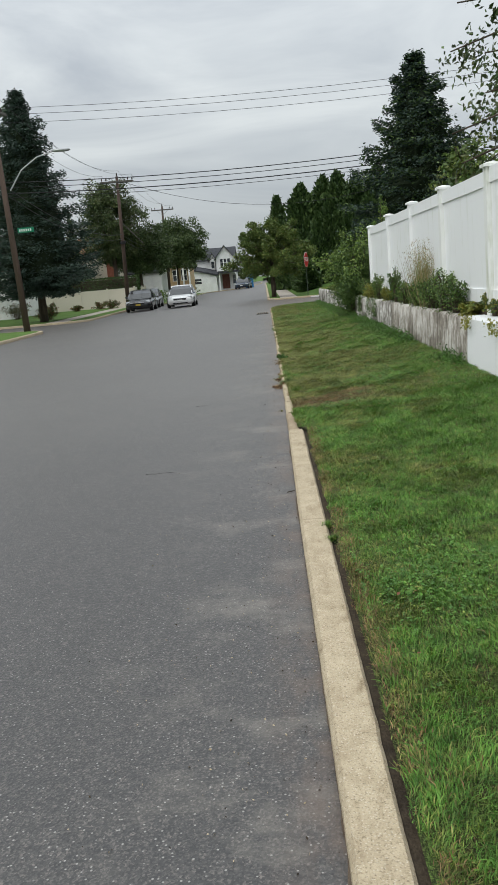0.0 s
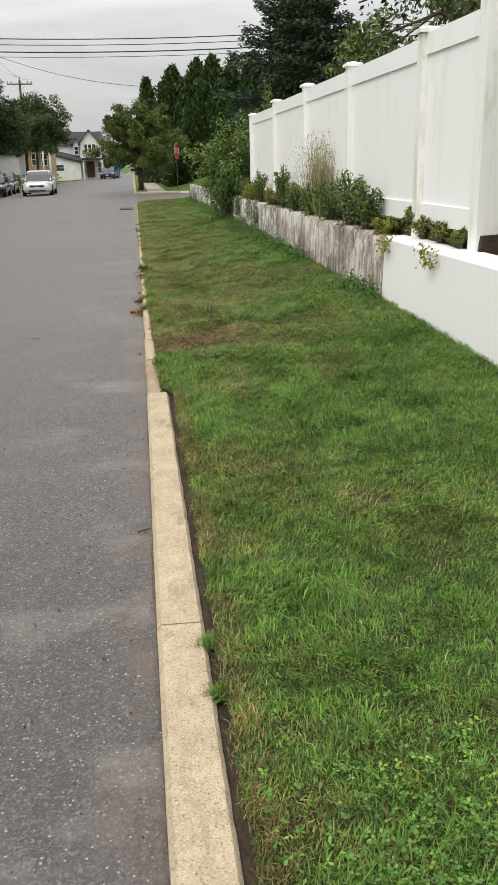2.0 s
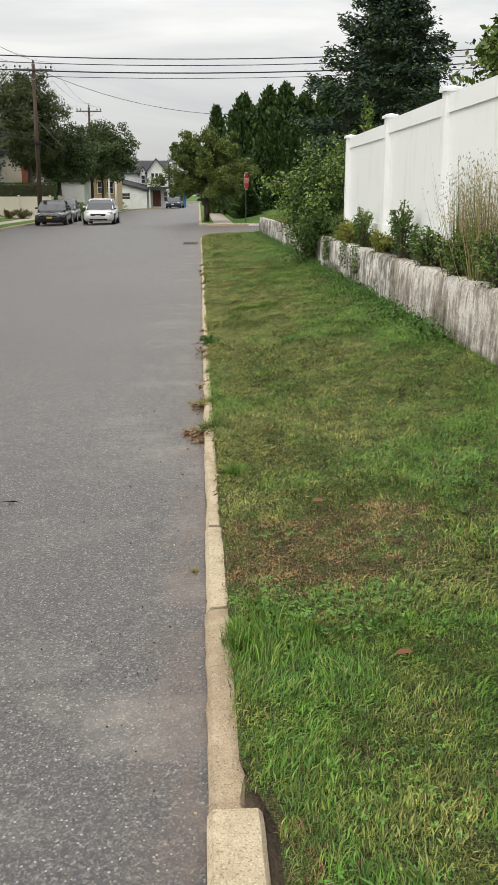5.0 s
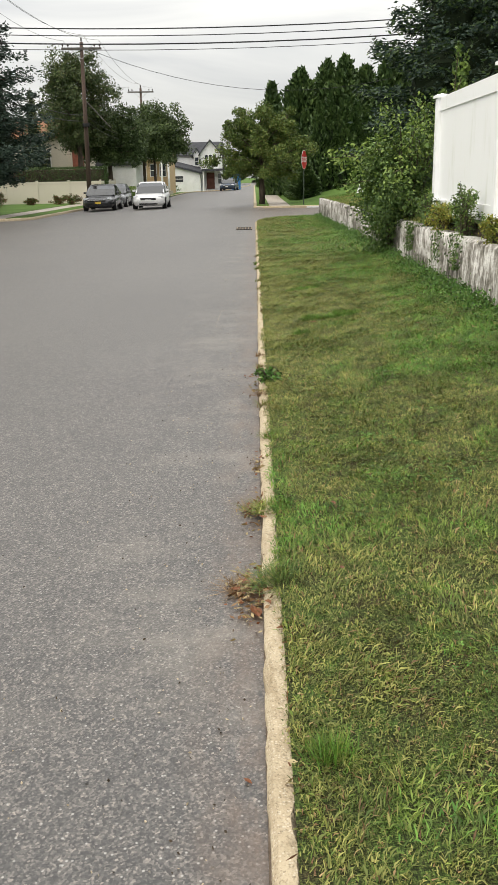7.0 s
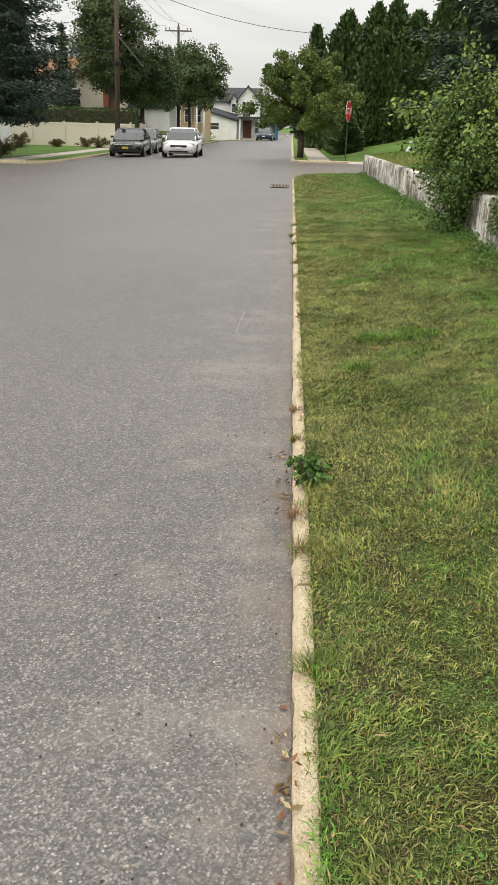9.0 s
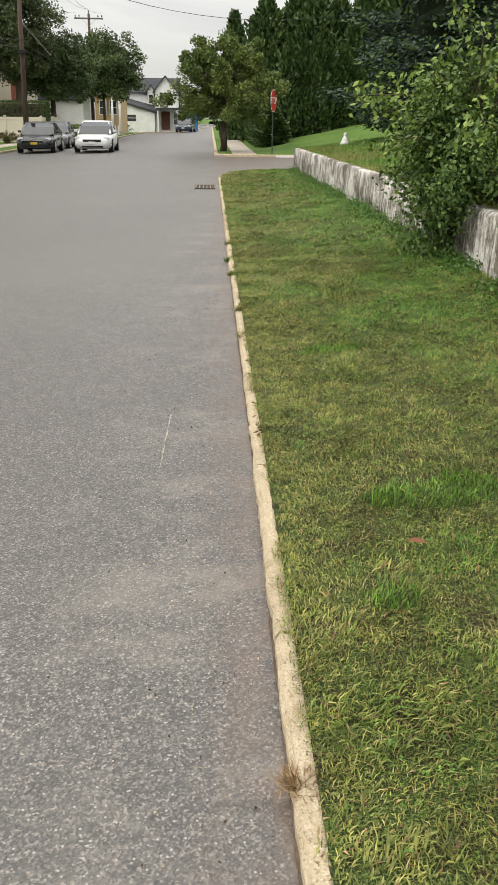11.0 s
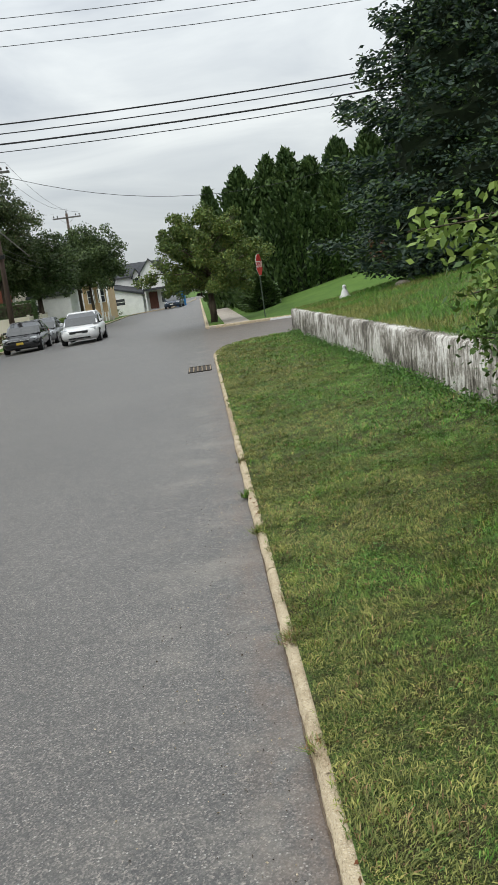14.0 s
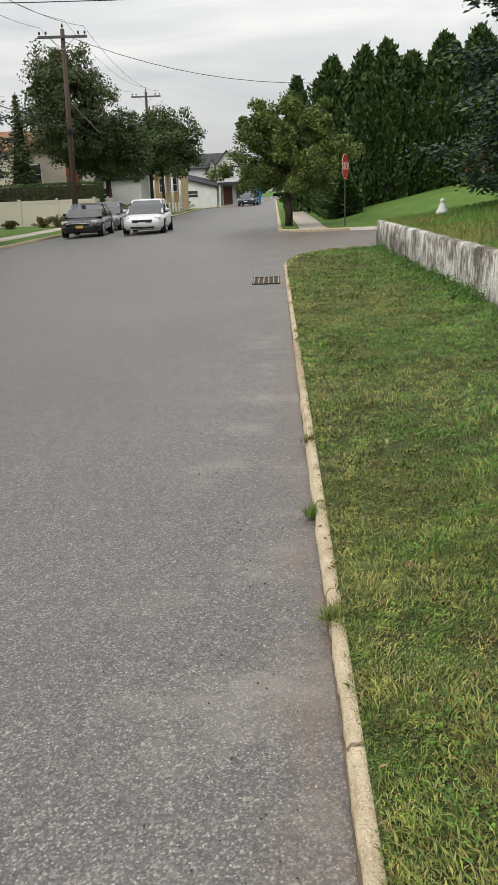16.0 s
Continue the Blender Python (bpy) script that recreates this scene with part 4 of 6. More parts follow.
def cedar(name, label, at, height, radius, count, seed, size=0.16, group="", ragged=0.0):
    """A dense upright column of flat sprays with a pointed, ragged top."""
    rng = np.random.default_rng(seed)
    t = thing(name, label, "conifer", at, group=group)
    wood = bmesh.new()
    limb(wood, [(0, 0, -0.3), (0, 0, height * 0.5), (0, 0, height * 0.95)], 0.09, 0.01)
    part("trunk", wood, "bark", t)
    u = rng.random(count) ** 0.8
    taper = 2.3 - 0.9 * min(1.0, ragged)
    prof = radius * np.minimum(1.0, 0.72 + 1.6 * u) * (1 - u ** taper) ** 0.75 + 0.05
    a = rng.uniform(0, math.tau, count)
    lobes = 1 + 0.16 * np.sin(a * 3 + u * 9 + seed) + 0.12 * np.sin(a * 5 - u * 17)
    tiers = lattice_noise(a * 2.6 + seed, u * height * 3.2, 1.0, seed) - 0.5
    r = prof * lobes * (1 + 1.1 * ragged * tiers) * (0.55 + 0.45 * rng.random(count) ** 0.5)
    p = np.stack([r * np.cos(a), r * np.sin(a), u * height + rng.normal(size=count) * 0.08], 1)
    p = p + rng.normal(size=(count, 3)) * 0.13 * ragged
    w = np.stack([np.cos(a) * 0.55, np.sin(a) * 0.55, np.ones(count)], 1)
    leaves("crown", p, size, ["cedar"], rng, t, w * 1.1, 0.4, 0.5)
    # added filler column; the shade between the sprays is put into its colour
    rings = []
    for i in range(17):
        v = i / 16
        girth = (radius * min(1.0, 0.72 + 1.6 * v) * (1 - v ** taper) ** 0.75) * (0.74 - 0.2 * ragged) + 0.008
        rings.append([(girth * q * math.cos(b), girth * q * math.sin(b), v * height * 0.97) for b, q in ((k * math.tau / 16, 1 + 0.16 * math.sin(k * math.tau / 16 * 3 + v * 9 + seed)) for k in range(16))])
    part("shade_core", loft(rings), "crown_shade", t, "solid dark core coloured as the shade inside the crown")
    return t


# street tree at the far corner
broad_tree("street_tree", "young street tree with thin yellowing green leaves by the pavement", (0.42, 53.6, 0.08), 4.6, 1.35, (2.8, 2.5), 13500, 0.115, ["maple", "sprout"], 3, 0.19, 38, bunch=0.27, weights=[0.93, 0.07])
# row of clipped cedars on the far lawn and along the pavement
row = cedar("cedar", "dense dark green cedar in the boundary row", (3.9, 62, far_lawn_z(3.9, 62)), 4.95, 0.62, 3300, 5, 0.24, group="boundary cedars", ragged=0.12)
for i in range(19):
    x = 4.66 + i * 0.74
    y = 62 + i * 0.1 + random.uniform(-0.25, 0.25)
    c = copy_thing(row, pose(x, y, far_lawn_z(x, y) - 0.05, 0, 0, random.uniform(0, 360)))
    s = random.uniform(0.9, 1.06) * (1.0 - 0.022 * i)
    c.scale = (random.uniform(0.9, 1.15), random.uniform(0.9, 1.15), s)
for i in range(13):
    x, y = 2.75 + random.uniform(-0.15, 0.15), 57.6 + i * 1.05
    c = copy_thing(row, pose(x, y, far_lawn_z(x, y) - 0.05, 0, 0, random.uniform(0, 360)))
    s = (0.36 + 0.06 * i if i < 5 else random.uniform(0.7, 0.85))
    c.scale = (1.15, 1.15, s)
for i, (x, y, h, r) in enumerate(((1.45, 76, 8.2, 0.75), (3.3, 71, 8.5, 1.55), (5.2, 71.5, 9.05, 1.45), (6.2, 70, 9.1, 1.5), (7.7, 71, 8.6, 1.7), (9.3, 70, 9.3, 1.8), (11.2, 70, 9.6, 1.9), (13.2, 69, 9.7, 2.0), (15.4, 68, 9.6, 2.1))):
    base = far_lawn_z(x, y) - 0.1
    cedar("conifer", "tall green conifer behind the cedar row", (x, y, base), h - 0.35 - base, r * 1.25, 9500, 40 + i, 0.34, ragged=0.8)
# large blue spruce and its neighbours on the bank
spruce("blue_spruce", "large dark blue-green spruce on the bank", (7.1, 39.6, bank_z(7.1, 39.6)), 9.3, 4.3, 70000, ["spruce", "spruce", "cedar"], 8, 0.3, 0.165, 0.78)
broad_tree("bank_tree", "dark leafy tree crowded behind the spruce", (14.5, 36, 1.6), 7.2, 1.4, (3.2, 3.0), 4000, 0.28, ["oak"], 12, 0.2, 26)
broad_tree("bank_tree", "yellowish green small tree above the fence", (4.1, 17.6, 0.95), 2.8, 1.4, (0.62, 0.8), 1000, 0.1, ["maple", "sprout"], 14, 0.05, 14, droop=0.3, bunch=0.2, weights=[0.7, 0.3])
broad_tree("overhanging_tree", "sparse drooping tree with half-bare brown twigs above the fence", (5.5, 14.6, 0.9), 7.2, 1.8, (2.8, 3.0), 4200, 0.1, ["willow", "oak", "bush"], 17, 0.13, 44, droop=0.7, bunch=0.24, weights=[0.5, 0.3, 0.2])
broad_tree("rusty_shrub", "rust-coloured domed shrub at the lawn's edge", (8.7, 58.5, far_lawn_z(8.7, 58)), 1.3, 0.3, (0.75, 0.7), 1800, 0.11, ["rust"], 19, 0.04, 14, droop=0.4, bunch=0.14)
cedar("small_cedar", "small clipped cedar against the white fence", (2.88, 7.3, bank_z(2.88, 7.3)), 1.75, 0.36, 16000, 23, 0.045)
# left side
spruce("dark_spruce", "huge dark spruce on the opposite corner lawn", (-13.5, 51.8, -0.2), 13.4, 4.25, 62000, ["spruce"], 27, 2.0, 0.18, 0.72)
broad_tree("tall_tree", "tall dark broadleaf tree behind the corner spruce", (-18.5, 58, -0.2), 14.5, 3.0, (4.6, 4.2), 10000, 0.23, ["oak"], 29, 0.3, 34, bunch=0.5)
broad_tree("tall_tree", "tall shaggy tree behind the utility pole", (-13.3, 78, -0.2), 10.7, 4.5, (2.9, 2.6), 10500, 0.19, ["willow", "oak"], 31, 0.28, 44, droop=0.4, bunch=0.55, weights=[0.55, 0.45])
broad_tree("spreading_tree", "wide dark street tree behind the parked cars", (-11.7, 82, -0.2), 7.0, 3.1, (3.2, 2.8), 10000, 0.2, ["oak"], 33, 0.27, 44, bunch=0.55)
broad_tree("spreading_tree", "dark flat-topped street tree on a thin trunk", (-9.35, 94, -0.2), 7.7, 3.6, (3.2, 3.0), 10000, 0.22, ["oak"], 35, 0.16, 44, bunch=0.62)
spruce("far_conifer", "thin pale distant conifer", (-18.2, 84, -0.2), 9.0, 1.6, 3000, ["willow"], 37, 1.5, 0.28)
for i in range(16):
    a = random.uniform(0, 1)
    x = -60 + i * 9.5 + random.uniform(-3, 3)
    if -9 < x < 2:
        continue
    broad_tree("distant_tree", "hazy distant tree beyond the houses", (x, 150 + random.uniform(0, 60), -0.2), random.uniform(6, 9.5), 1.8, (4.2, 3.5), 450, 0.8, ["oak", "willow"], 60 + i, 0.25, 18, bunch=0.8, weights=[0.5, 0.5])
for i in range(6):
    broad_tree("distant_tree", "hazy distant tree at the end of the street", (-12 + i * 4.2, 205 + 6 * (i % 2), -0.1), 5.5 + (i * 1.7) % 2.5, 1.4, (3.2, 2.5), 450, 0.65, ["oak", "willow"], 90 + i, 0.2, 16, bunch=0.7, weights=[0.4, 0.6])
for i in range(5):
    x = 16 + i * 8
    broad_tree("bank_tree", "dark tree further along the bank", (x, 24 + (i * 7) % 15, 1.4), 8.5, 1.6, (4, 3.8), 1500, 0.5, ["oak"], 110 + i, 0.22, 22, bunch=0.5)

# ---- bush in the gap of the wall, and growth along its top ----


def bush(name, label, at, spread, height, count, size, mats, seed, stems=22, weights=None, category="bush", arch=0.35):
    rng = np.random.default_rng(seed)
    t = thing(name, label, category, at)
    wood = bmesh.new()
    pts, ways = [], []
    for i in range(stems):
        a = i * 2.399
        u = rng.uniform(0.25, 1.0)
        tip = np.array([spread[0] * u * math.cos(a), spread[1] * u * math.sin(a), height * (1.05 - 0.65 * u * u) * rng.uniform(0.8, 1.1)])
        b = np.array([tip[0] * 0.35, tip[1] * 0.35, tip[2] * (0.62 + arch * u)])
        limb(wood, [(tip[0] * 0.06, tip[1] * 0.06, -0.1), tuple(b), tuple(tip)], 0.014, 0.004)
        n = count // stems
        k = rng.beta(1.6, 1.0, n)[:, None]
        line = 2 * k * (1 - k) * b + k * k * tip
        pts.append(line + rng.normal(size=(n, 3)) * (0.13 * max(spread) * (1.15 - 0.8 * k)))
        w = tip - b
        ways.append(np.repeat((w / max(0.05, np.linalg.norm(w)))[None], n, 0))
    tagged(part("woody_base", wood, "bark", t), kind="stuff")
    p = np.concatenate(pts)
    p[:, 2] = np.maximum(p[:, 2], 0.02)
    w = np.concatenate(ways)
    idx = rng.choice(len(mats), len(p), p=weights) if len(mats) > 1 else None
    leaves("foliage", p, size, mats, rng, t, w * 0.6 + np.array([0, 0, -0.35]), 0.7, 0.55, idx)
    return t


bush("wild_bush", "large sprawling green bush that spills over the wall", (2.1, 21.9, 0.3), (0.62, 1.35), 1.55, 22000, 0.05, ["bush", "sprout"], 200, 46, [0.93, 0.07])
bush("wild_bush", "leafy shoots that arch above the wall beside the fence end", (2.3, 21.6, 0.6), (1.0, 1.3), 1.9, 5200, 0.06, ["sprout", "bush"], 203, 20, [0.55, 0.45], arch=0.5)
bush("wild_bush", "long leafy shoots that reach over the lawn", (2.1, 22.1, 0.5), (1.35, 0.9), 1.6, 1700, 0.065, ["sprout"], 207, 9, arch=0.55)
bush("young_tree", "spindly young tree with pale leaves at the fence end", (2.75, 20.9, 0.8), (0.35, 0.4), 2.25, 1300, 0.07, ["bush", "sprout"], 209, 7, [0.55, 0.45], arch=0.3)
for i, (y, s, h, m) in enumerate(((9.95, 0.3, 0.16, "moss"), (10.6, 0.42, 0.45, "bush"), (11.3, 0.5, 0.55, "bush"), (12.2, 0.5, 0.42, "bush"), (13.2, 0.42, 0.36, "bush"), (14.3, 0.4, 0.4, "bush"), (15.4, 0.35, 0.62, "bush"), (16.4, 0.35, 0.25, "moss"), (17.6, 0.38, 0.5, "bush"), (18.6, 0.4, 0.32, "moss"), (19.4, 0.45, 0.4, "bush"))):
    bush("wall_weed", "tangled green weed rooted on top of the wall", (wall_x(y) + 0.1, y, wall_top(y) - 0.02), (s * 0.55, s), h, 1900, 0.03, [m, "sprout"], 230 + i, 16, [0.75, 0.25], "weed")
for i, (y, s, h) in enumerate(((8.3, 0.16, 0.1), (8.75, 0.2, 0.13), (9.15, 0.2, 0.17), (9.5, 0.2, 0.2))):
    bush("wall_weed", "low yellow-green weed in the soil under the fence", (2.36, y, 0.86), (0.08, s), h, 700, 0.026, ["moss", "bush"], 250 + i, 12, [0.5, 0.5], "weed")
for i, y in enumerate((12.75, 13.3)):
    rng = np.random.default_rng(260 + i)
    t = thing("dry_grass", "tall dry straw-coloured grass in seed on the wall", "grass", (wall_x(y) + 0.16, y, wall_top(y) - 0.02))
    n = 320
    root = np.concatenate([rng.normal(size=(n, 2)) * 0.05, np.zeros((n, 1))], 1)
    top = root * 2.2 + np.concatenate([rng.normal(size=(n, 2)) * 0.05, rng.uniform(0.5, 1.05, (n, 1))], 1)
    slivers("stalk_bunch", root, top, rng.normal(size=(n, 3)) * 0.0022, ["straw", "blade"], rng.integers(0, 2, n), t)
    k = rng.uniform(0.55, 1, (900, 1))
    pick = rng.integers(0, n, 900)
    leaves("seed_plume", root[pick] + (top - root)[pick] * k + rng.normal(size=(900, 3)) * 0.014, 0.03, ["straw"], rng, t, np.array([0, 0, 0.8]), 0.5, 0.3)
for i, (y, n) in enumerate(((8.35, 120), (9.5, 140), (19.9, 500), (17.3, 260), (18.2, 200))):
    rng = np.random.default_rng(280 + i)
    t = thing("trailing_vine", "leafy vine that hangs down the wall face", "vine", (wall_x(y) - 0.03, y, wall_top(y) - 0.02))
    u = rng.random((n, 1))
    p = np.concatenate([rng.normal(size=(n, 1)) * 0.03 - 0.02, rng.normal(size=(n, 1)) * 0.12 * (1.3 - u), -u * (0.16 if i < 2 else 0.36) + 0.05], 1)
    leaves("foliage", p, 0.03, ["moss" if i < 2 else "bush"], rng, t, np.array([-0.4, 0, -0.7]), 0.6, 0.6)

# low shrubs before the beige fence, and hedge
for i, (x, y, s) in enumerate(((-12.9, 71.5, 0.75), (-13.9, 71.8, 0.6), (-15.6, 71.0, 0.5), (-16.9, 67.0, 0.9), (-18.0, 62.0, 1.2), (-14.0, 54.5, 0.7))):
    bush("low_shrub", "low rounded reddish green shrub on the lawn opposite", (x, y, -0.18), (s * 1.3, s * 0.9), s * 0.95, 1900, 0.085, ["bush", "rust"], 300 + i, 18, [0.5, 0.5], "shrub")
for i, (x, y) in enumerate(((-10.9, 98), (-12.4, 101), (-9.5, 112))):
    bush("low_shrub", "dark rounded shrub before the houses", (x, y, -0.2), (1.2, 0.9), 1.0, 1200, 0.14, ["bush", "oak"], 320 + i, 18, [0.5, 0.5], "shrub")


def hedge(name, label, x0, x1, y0, y1, z0, z1, count, mat, seed):
    rng = np.random.default_rng(seed)
    t = thing(name, label, "hedge", ((x0 + x1) / 2, (y0 + y1) / 2, z0))
    hx, hy, h = (x1 - x0) / 2, (y1 - y0) / 2, z1 - z0
    part("woody_core", box(-hx + 0.12, hx - 0.12, -hy + 0.12, hy - 0.12, -0.1, h - 0.12, 0.05), "bark", t)
    p = np.stack([rng.uniform(-hx, hx, count), rng.uniform(-hy, hy, count), rng.uniform(0, h, count)], 1)
    face = rng.integers(0, 4, count)
    p[face == 0, 2] = h
    p[face == 1, 1] = -hy
    p[face == 2, 0] = hx
    p[face == 3, 1] = -hy
    leaves("foliage", p + rng.normal(size=(count, 3)) * 0.04, 0.13, [mat], rng, t, None, 1.0, 0.55)


hedge("hedge", "dark clipped hedge above the beige fence", -20, -11.2, 76.2, 77.4, -0.2, 2.35, 9000, "cedar", 340)
hedge("hedge", "bright green low hedge behind the parked cars", -11.6, -10.9, 84, 96, -0.2, 0.75, 3500, "sprout", 342)

# beige fence on the left
beige = thing("beige_fence", "beige vinyl panel fence with capped posts on the lawn opposite", "fence")
for i in range(5):
    x = -11.3 - i * 2.35
    fence_post(x, 74.6, -0.3, 1.42, beige, "vinyl_beige")
    if i < 4:
        fence_panel((x, 74.6), (x - 2.35, 74.6), -0.18, 1.38, beige, "vinyl_beige", 9)
for i in range(3):
    fence_post(-11.3, 76.9 + i * 2.3, -0.3, 1.42, beige, "vinyl_beige")
    fence_panel((-11.3, 74.6 + i * 2.3), (-11.3, 76.9 + i * 2.3), -0.18, 1.38, beige, "vinyl_beige", 9)

# ---- houses ----


def gable(house, name, x0, x1, y0, y1, z0, eave, ridge, wall, roof, along="x"):
    """Walls with gable ends and an overhanging roof."""
    bm = bmesh.new()
    if along == "x":
        ym = (y0 + y1) / 2
        loft([[(x, y0, z0), (x, y0, eave), (x, ym, ridge), (x, y1, eave), (x, y1, z0)] for x in (x0, x1)], bm)
        o = 0.3
        rf = bmesh.new()
        loft([[(x, y0 - o, eave - o * (ridge - eave) / (ym - y0)), (x, y0 - o, eave + 0.14 - o * (ridge - eave) / (ym - y0)), (x, ym, ridge + 0.16), (x, y1 + o, eave + 0.1), (x, y1 + o, eave - 0.05), (x, ym, ridge + 0.02)] for x in (x0 - o, x1 + o)], rf)
    else:
        xm = (x0 + x1) / 2
        loft([[(x0, y, z0), (x0, y, eave), (xm, y, ridge), (x1, y, eave), (x1, y, z0)] for y in (y0, y1)], bm)
        o = 0.25
        d = o * (ridge - eave) / (xm - x0)
        rf = bmesh.new()
        loft([[(x0 - o, y, eave - d), (x0 - o, y, eave - d + 0.14), (xm, y, ridge + 0.16), (x1 + o, y, eave - d + 0.14), (x1 + o, y, eave - d), (xm, y, ridge + 0.02)] for y in (y0 - o, y1 + o)], rf)
    w = part(name, bm, wall, house)
    part("roof", rf, roof, house, "shingled roof")
    return w


def window(house, x, y, z, w, h, axis="y"):
    """A window on a wall that faces the street's near end."""
    f = part("window", box(x - w / 2 - 0.07, x + w / 2 + 0.07, y - 0.05, y + 0.02, z - 0.07, z + h + 0.07), "white_paint", house)
    part("pane", box(x - w / 2, x + w / 2, y - 0.06, y - 0.052, z, z + h), "window", f)
    part("glazing_bar", box(x - w / 2, x + w / 2, y - 0.07, y - 0.062, z + h / 2 - 0.025, z + h / 2 + 0.025), "white_paint", f)


white = thing("white_house", "white two-storey house with charcoal roof and gables", "house")
gable(white, "wall", -11.2, -4.2, 123, 131, -0.3, 4.2, 5.75, "white_paint", "roof_dark")
gable(white, "gable_wall", -6.6, -4.15, 121.6, 124.5, -0.3, 4.35, 5.85, "white_paint", "roof_dark", "y")
gable(white, "dormer", -7.5, -6.75, 122.3, 124.5, 3.6, 4.3, 4.95, "white_paint", "roof_dark", "y")
lean = bmesh.new()
loft([[(x, 120.2, -0.3), (x, 120.2, z), (x, 123, z + 0.5), (x, 123, -0.3)] for x, z in ((-11.6, 3.3), (-7.6, 2.2), (-6.6, 1.9))], lean)
part("garage_wall", lean, "white_paint", white)
roof_slab = bmesh.new()
loft([[(x, 119.9, z), (x, 119.9, z + 0.2), (x, 123, z + 0.7), (x, 123, z + 0.5)] for x, z in ((-11.8, 3.3), (-7.6, 2.25), (-6.3, 1.9))], roof_slab)
part("garage_roof", roof_slab, "roof_dark", white)
part("porch_roof", prism([(-6.4, 119.4), (-3.6, 119.4), (-3.6, 122.0), (-6.4, 122.0)], 2.25, 2.5), "roof_dark", white)
part("front_door", box(-5.9, -4.9, 121.5, 121.59, 0.1, 2.05), "door", white, "brown front door")
for x in (-6.2, -3.75):
    part("porch_post", box(x - 0.08, x + 0.08, 119.6, 119.76, -0.2, 2.25), "white_paint", white)
for x in (-5.85, -5.35, -4.85):
    window(white, x, 121.6, 3.1, 0.36, 1.05)
window(white, -7.12, 122.3, 3.0, 0.42, 0.9)
window(white, -3.95 - 0.3, 121.55, 0.7, 0.4, 1.2)
window(white, -9.4, 120.2, 1.0, 1.3, 0.7)
part("front_fence", box(-12.5, -7.4, 117.4, 117.5, -0.2, 1.0), "white_paint", white)

ochre = thing("yellow_house", "yellow clapboard house with tall white porch columns", "house")
gable(ochre, "wall", -15.5, -9.0, 104, 112, -0.3, 3.7, 5.2, "yellow", "roof_dark")
part("porch_roof", box(-11.4, -8.6, 101.6, 104, 3.45, 3.75, 0.02), "white_paint", ochre)
for x in (-11.2, -10.2, -9.5, -8.8):
    part("column", rod((x, 101.9, -0.2), (x, 101.9, 3.45), 0.11, 0.1, 10), "white_paint", ochre, smooth=True)
part("porch_deck", box(-11.5, -8.6, 101.6, 104, -0.3, 0.2), "concrete", ochre)
for i in range(14):
    part("picket", box(-12.6 + i * 0.28, -12.5 + i * 0.28, 101.2, 101.26, -0.25, 0.7), "white_paint", ochre)
for i in range(16):
    part("clapboard", box(-15.5, -9.0, 103.97, 103.995, 0.1 + i * 0.22, 0.29 + i * 0.22), "yellow", ochre)
window(ochre, -10.6, 103.96, 1.7, 0.6, 1.2)
window(ochre, -9.6, 103.96, 1.7, 0.6, 1.2)
window(ochre, -13.0, 103.96, 1.7, 0.9, 1.2)

garage = thing("white_garage", "low white garage with a grey roof behind the trees", "house")
gable(garage, "wall", -15.2, -10.9, 92, 98, -0.3, 2.75, 3.6, "white_paint", "roof_dark")
for i in range(12):
    part("siding_board", box(-15.2, -10.9, 91.97, 91.995, -0.05 + i * 0.22, 0.15 + i * 0.22), "white_paint", garage)
window(garage, -13.9, 91.96, 1.2, 0.8, 0.9)

beige_house = thing("cream_house", "cream rendered house with brown roof and brick chimney", "house")
gable(beige_house, "wall", -26, -14.6, 86, 95, -0.3, 5.0, 6.5, "cream", "roof_brown")
part("chimney", box(-15.4, -14.5, 85.4, 85.99, -0.3, 5.6, 0.01), "brick", beige_house, "red brick chimney")
part("corner_board", box(-14.45, -14.25, 85.8, 85.98, -0.3, 4.9), "white_paint", beige_house)
window(beige_house, -18.0, 86, 2.6, 1.2, 1.3)
window(beige_house, -21.5, 86, 2.6, 1.2, 1.3)
far_house = thing("far_house", "small far house beyond the spruce", "house")
gable(far_house, "wall", -27, -19, 64, 72, -0.3, 3.4, 5.0, "white_paint", "roof_dark")
window(far_house, -20.5, 64, 0.9, 1.0, 1.3)
window(far_house, -23.5, 64, 0.9, 1.0, 1.3)

toilet = thing("portable_toilet", "bright blue portable toilet with a pale roof", "portable toilet", (-2.2, 121.5, -0.1))
part("cabin", box(-0.55, 0.55, -0.55, 0.55, 0, 2.0, 0.04), "blue_plastic", toilet)
part("roof", box(-0.6, 0.6, -0.6, 0.6, 2.0, 2.2, 0.06), "white_paint", toilet, "pale domed roof")
part("door", box(-0.35, 0.35, -0.58, -0.552, 0.1, 1.9, 0.01), "blue_plastic", toilet)

# ---- parked and passing cars ----


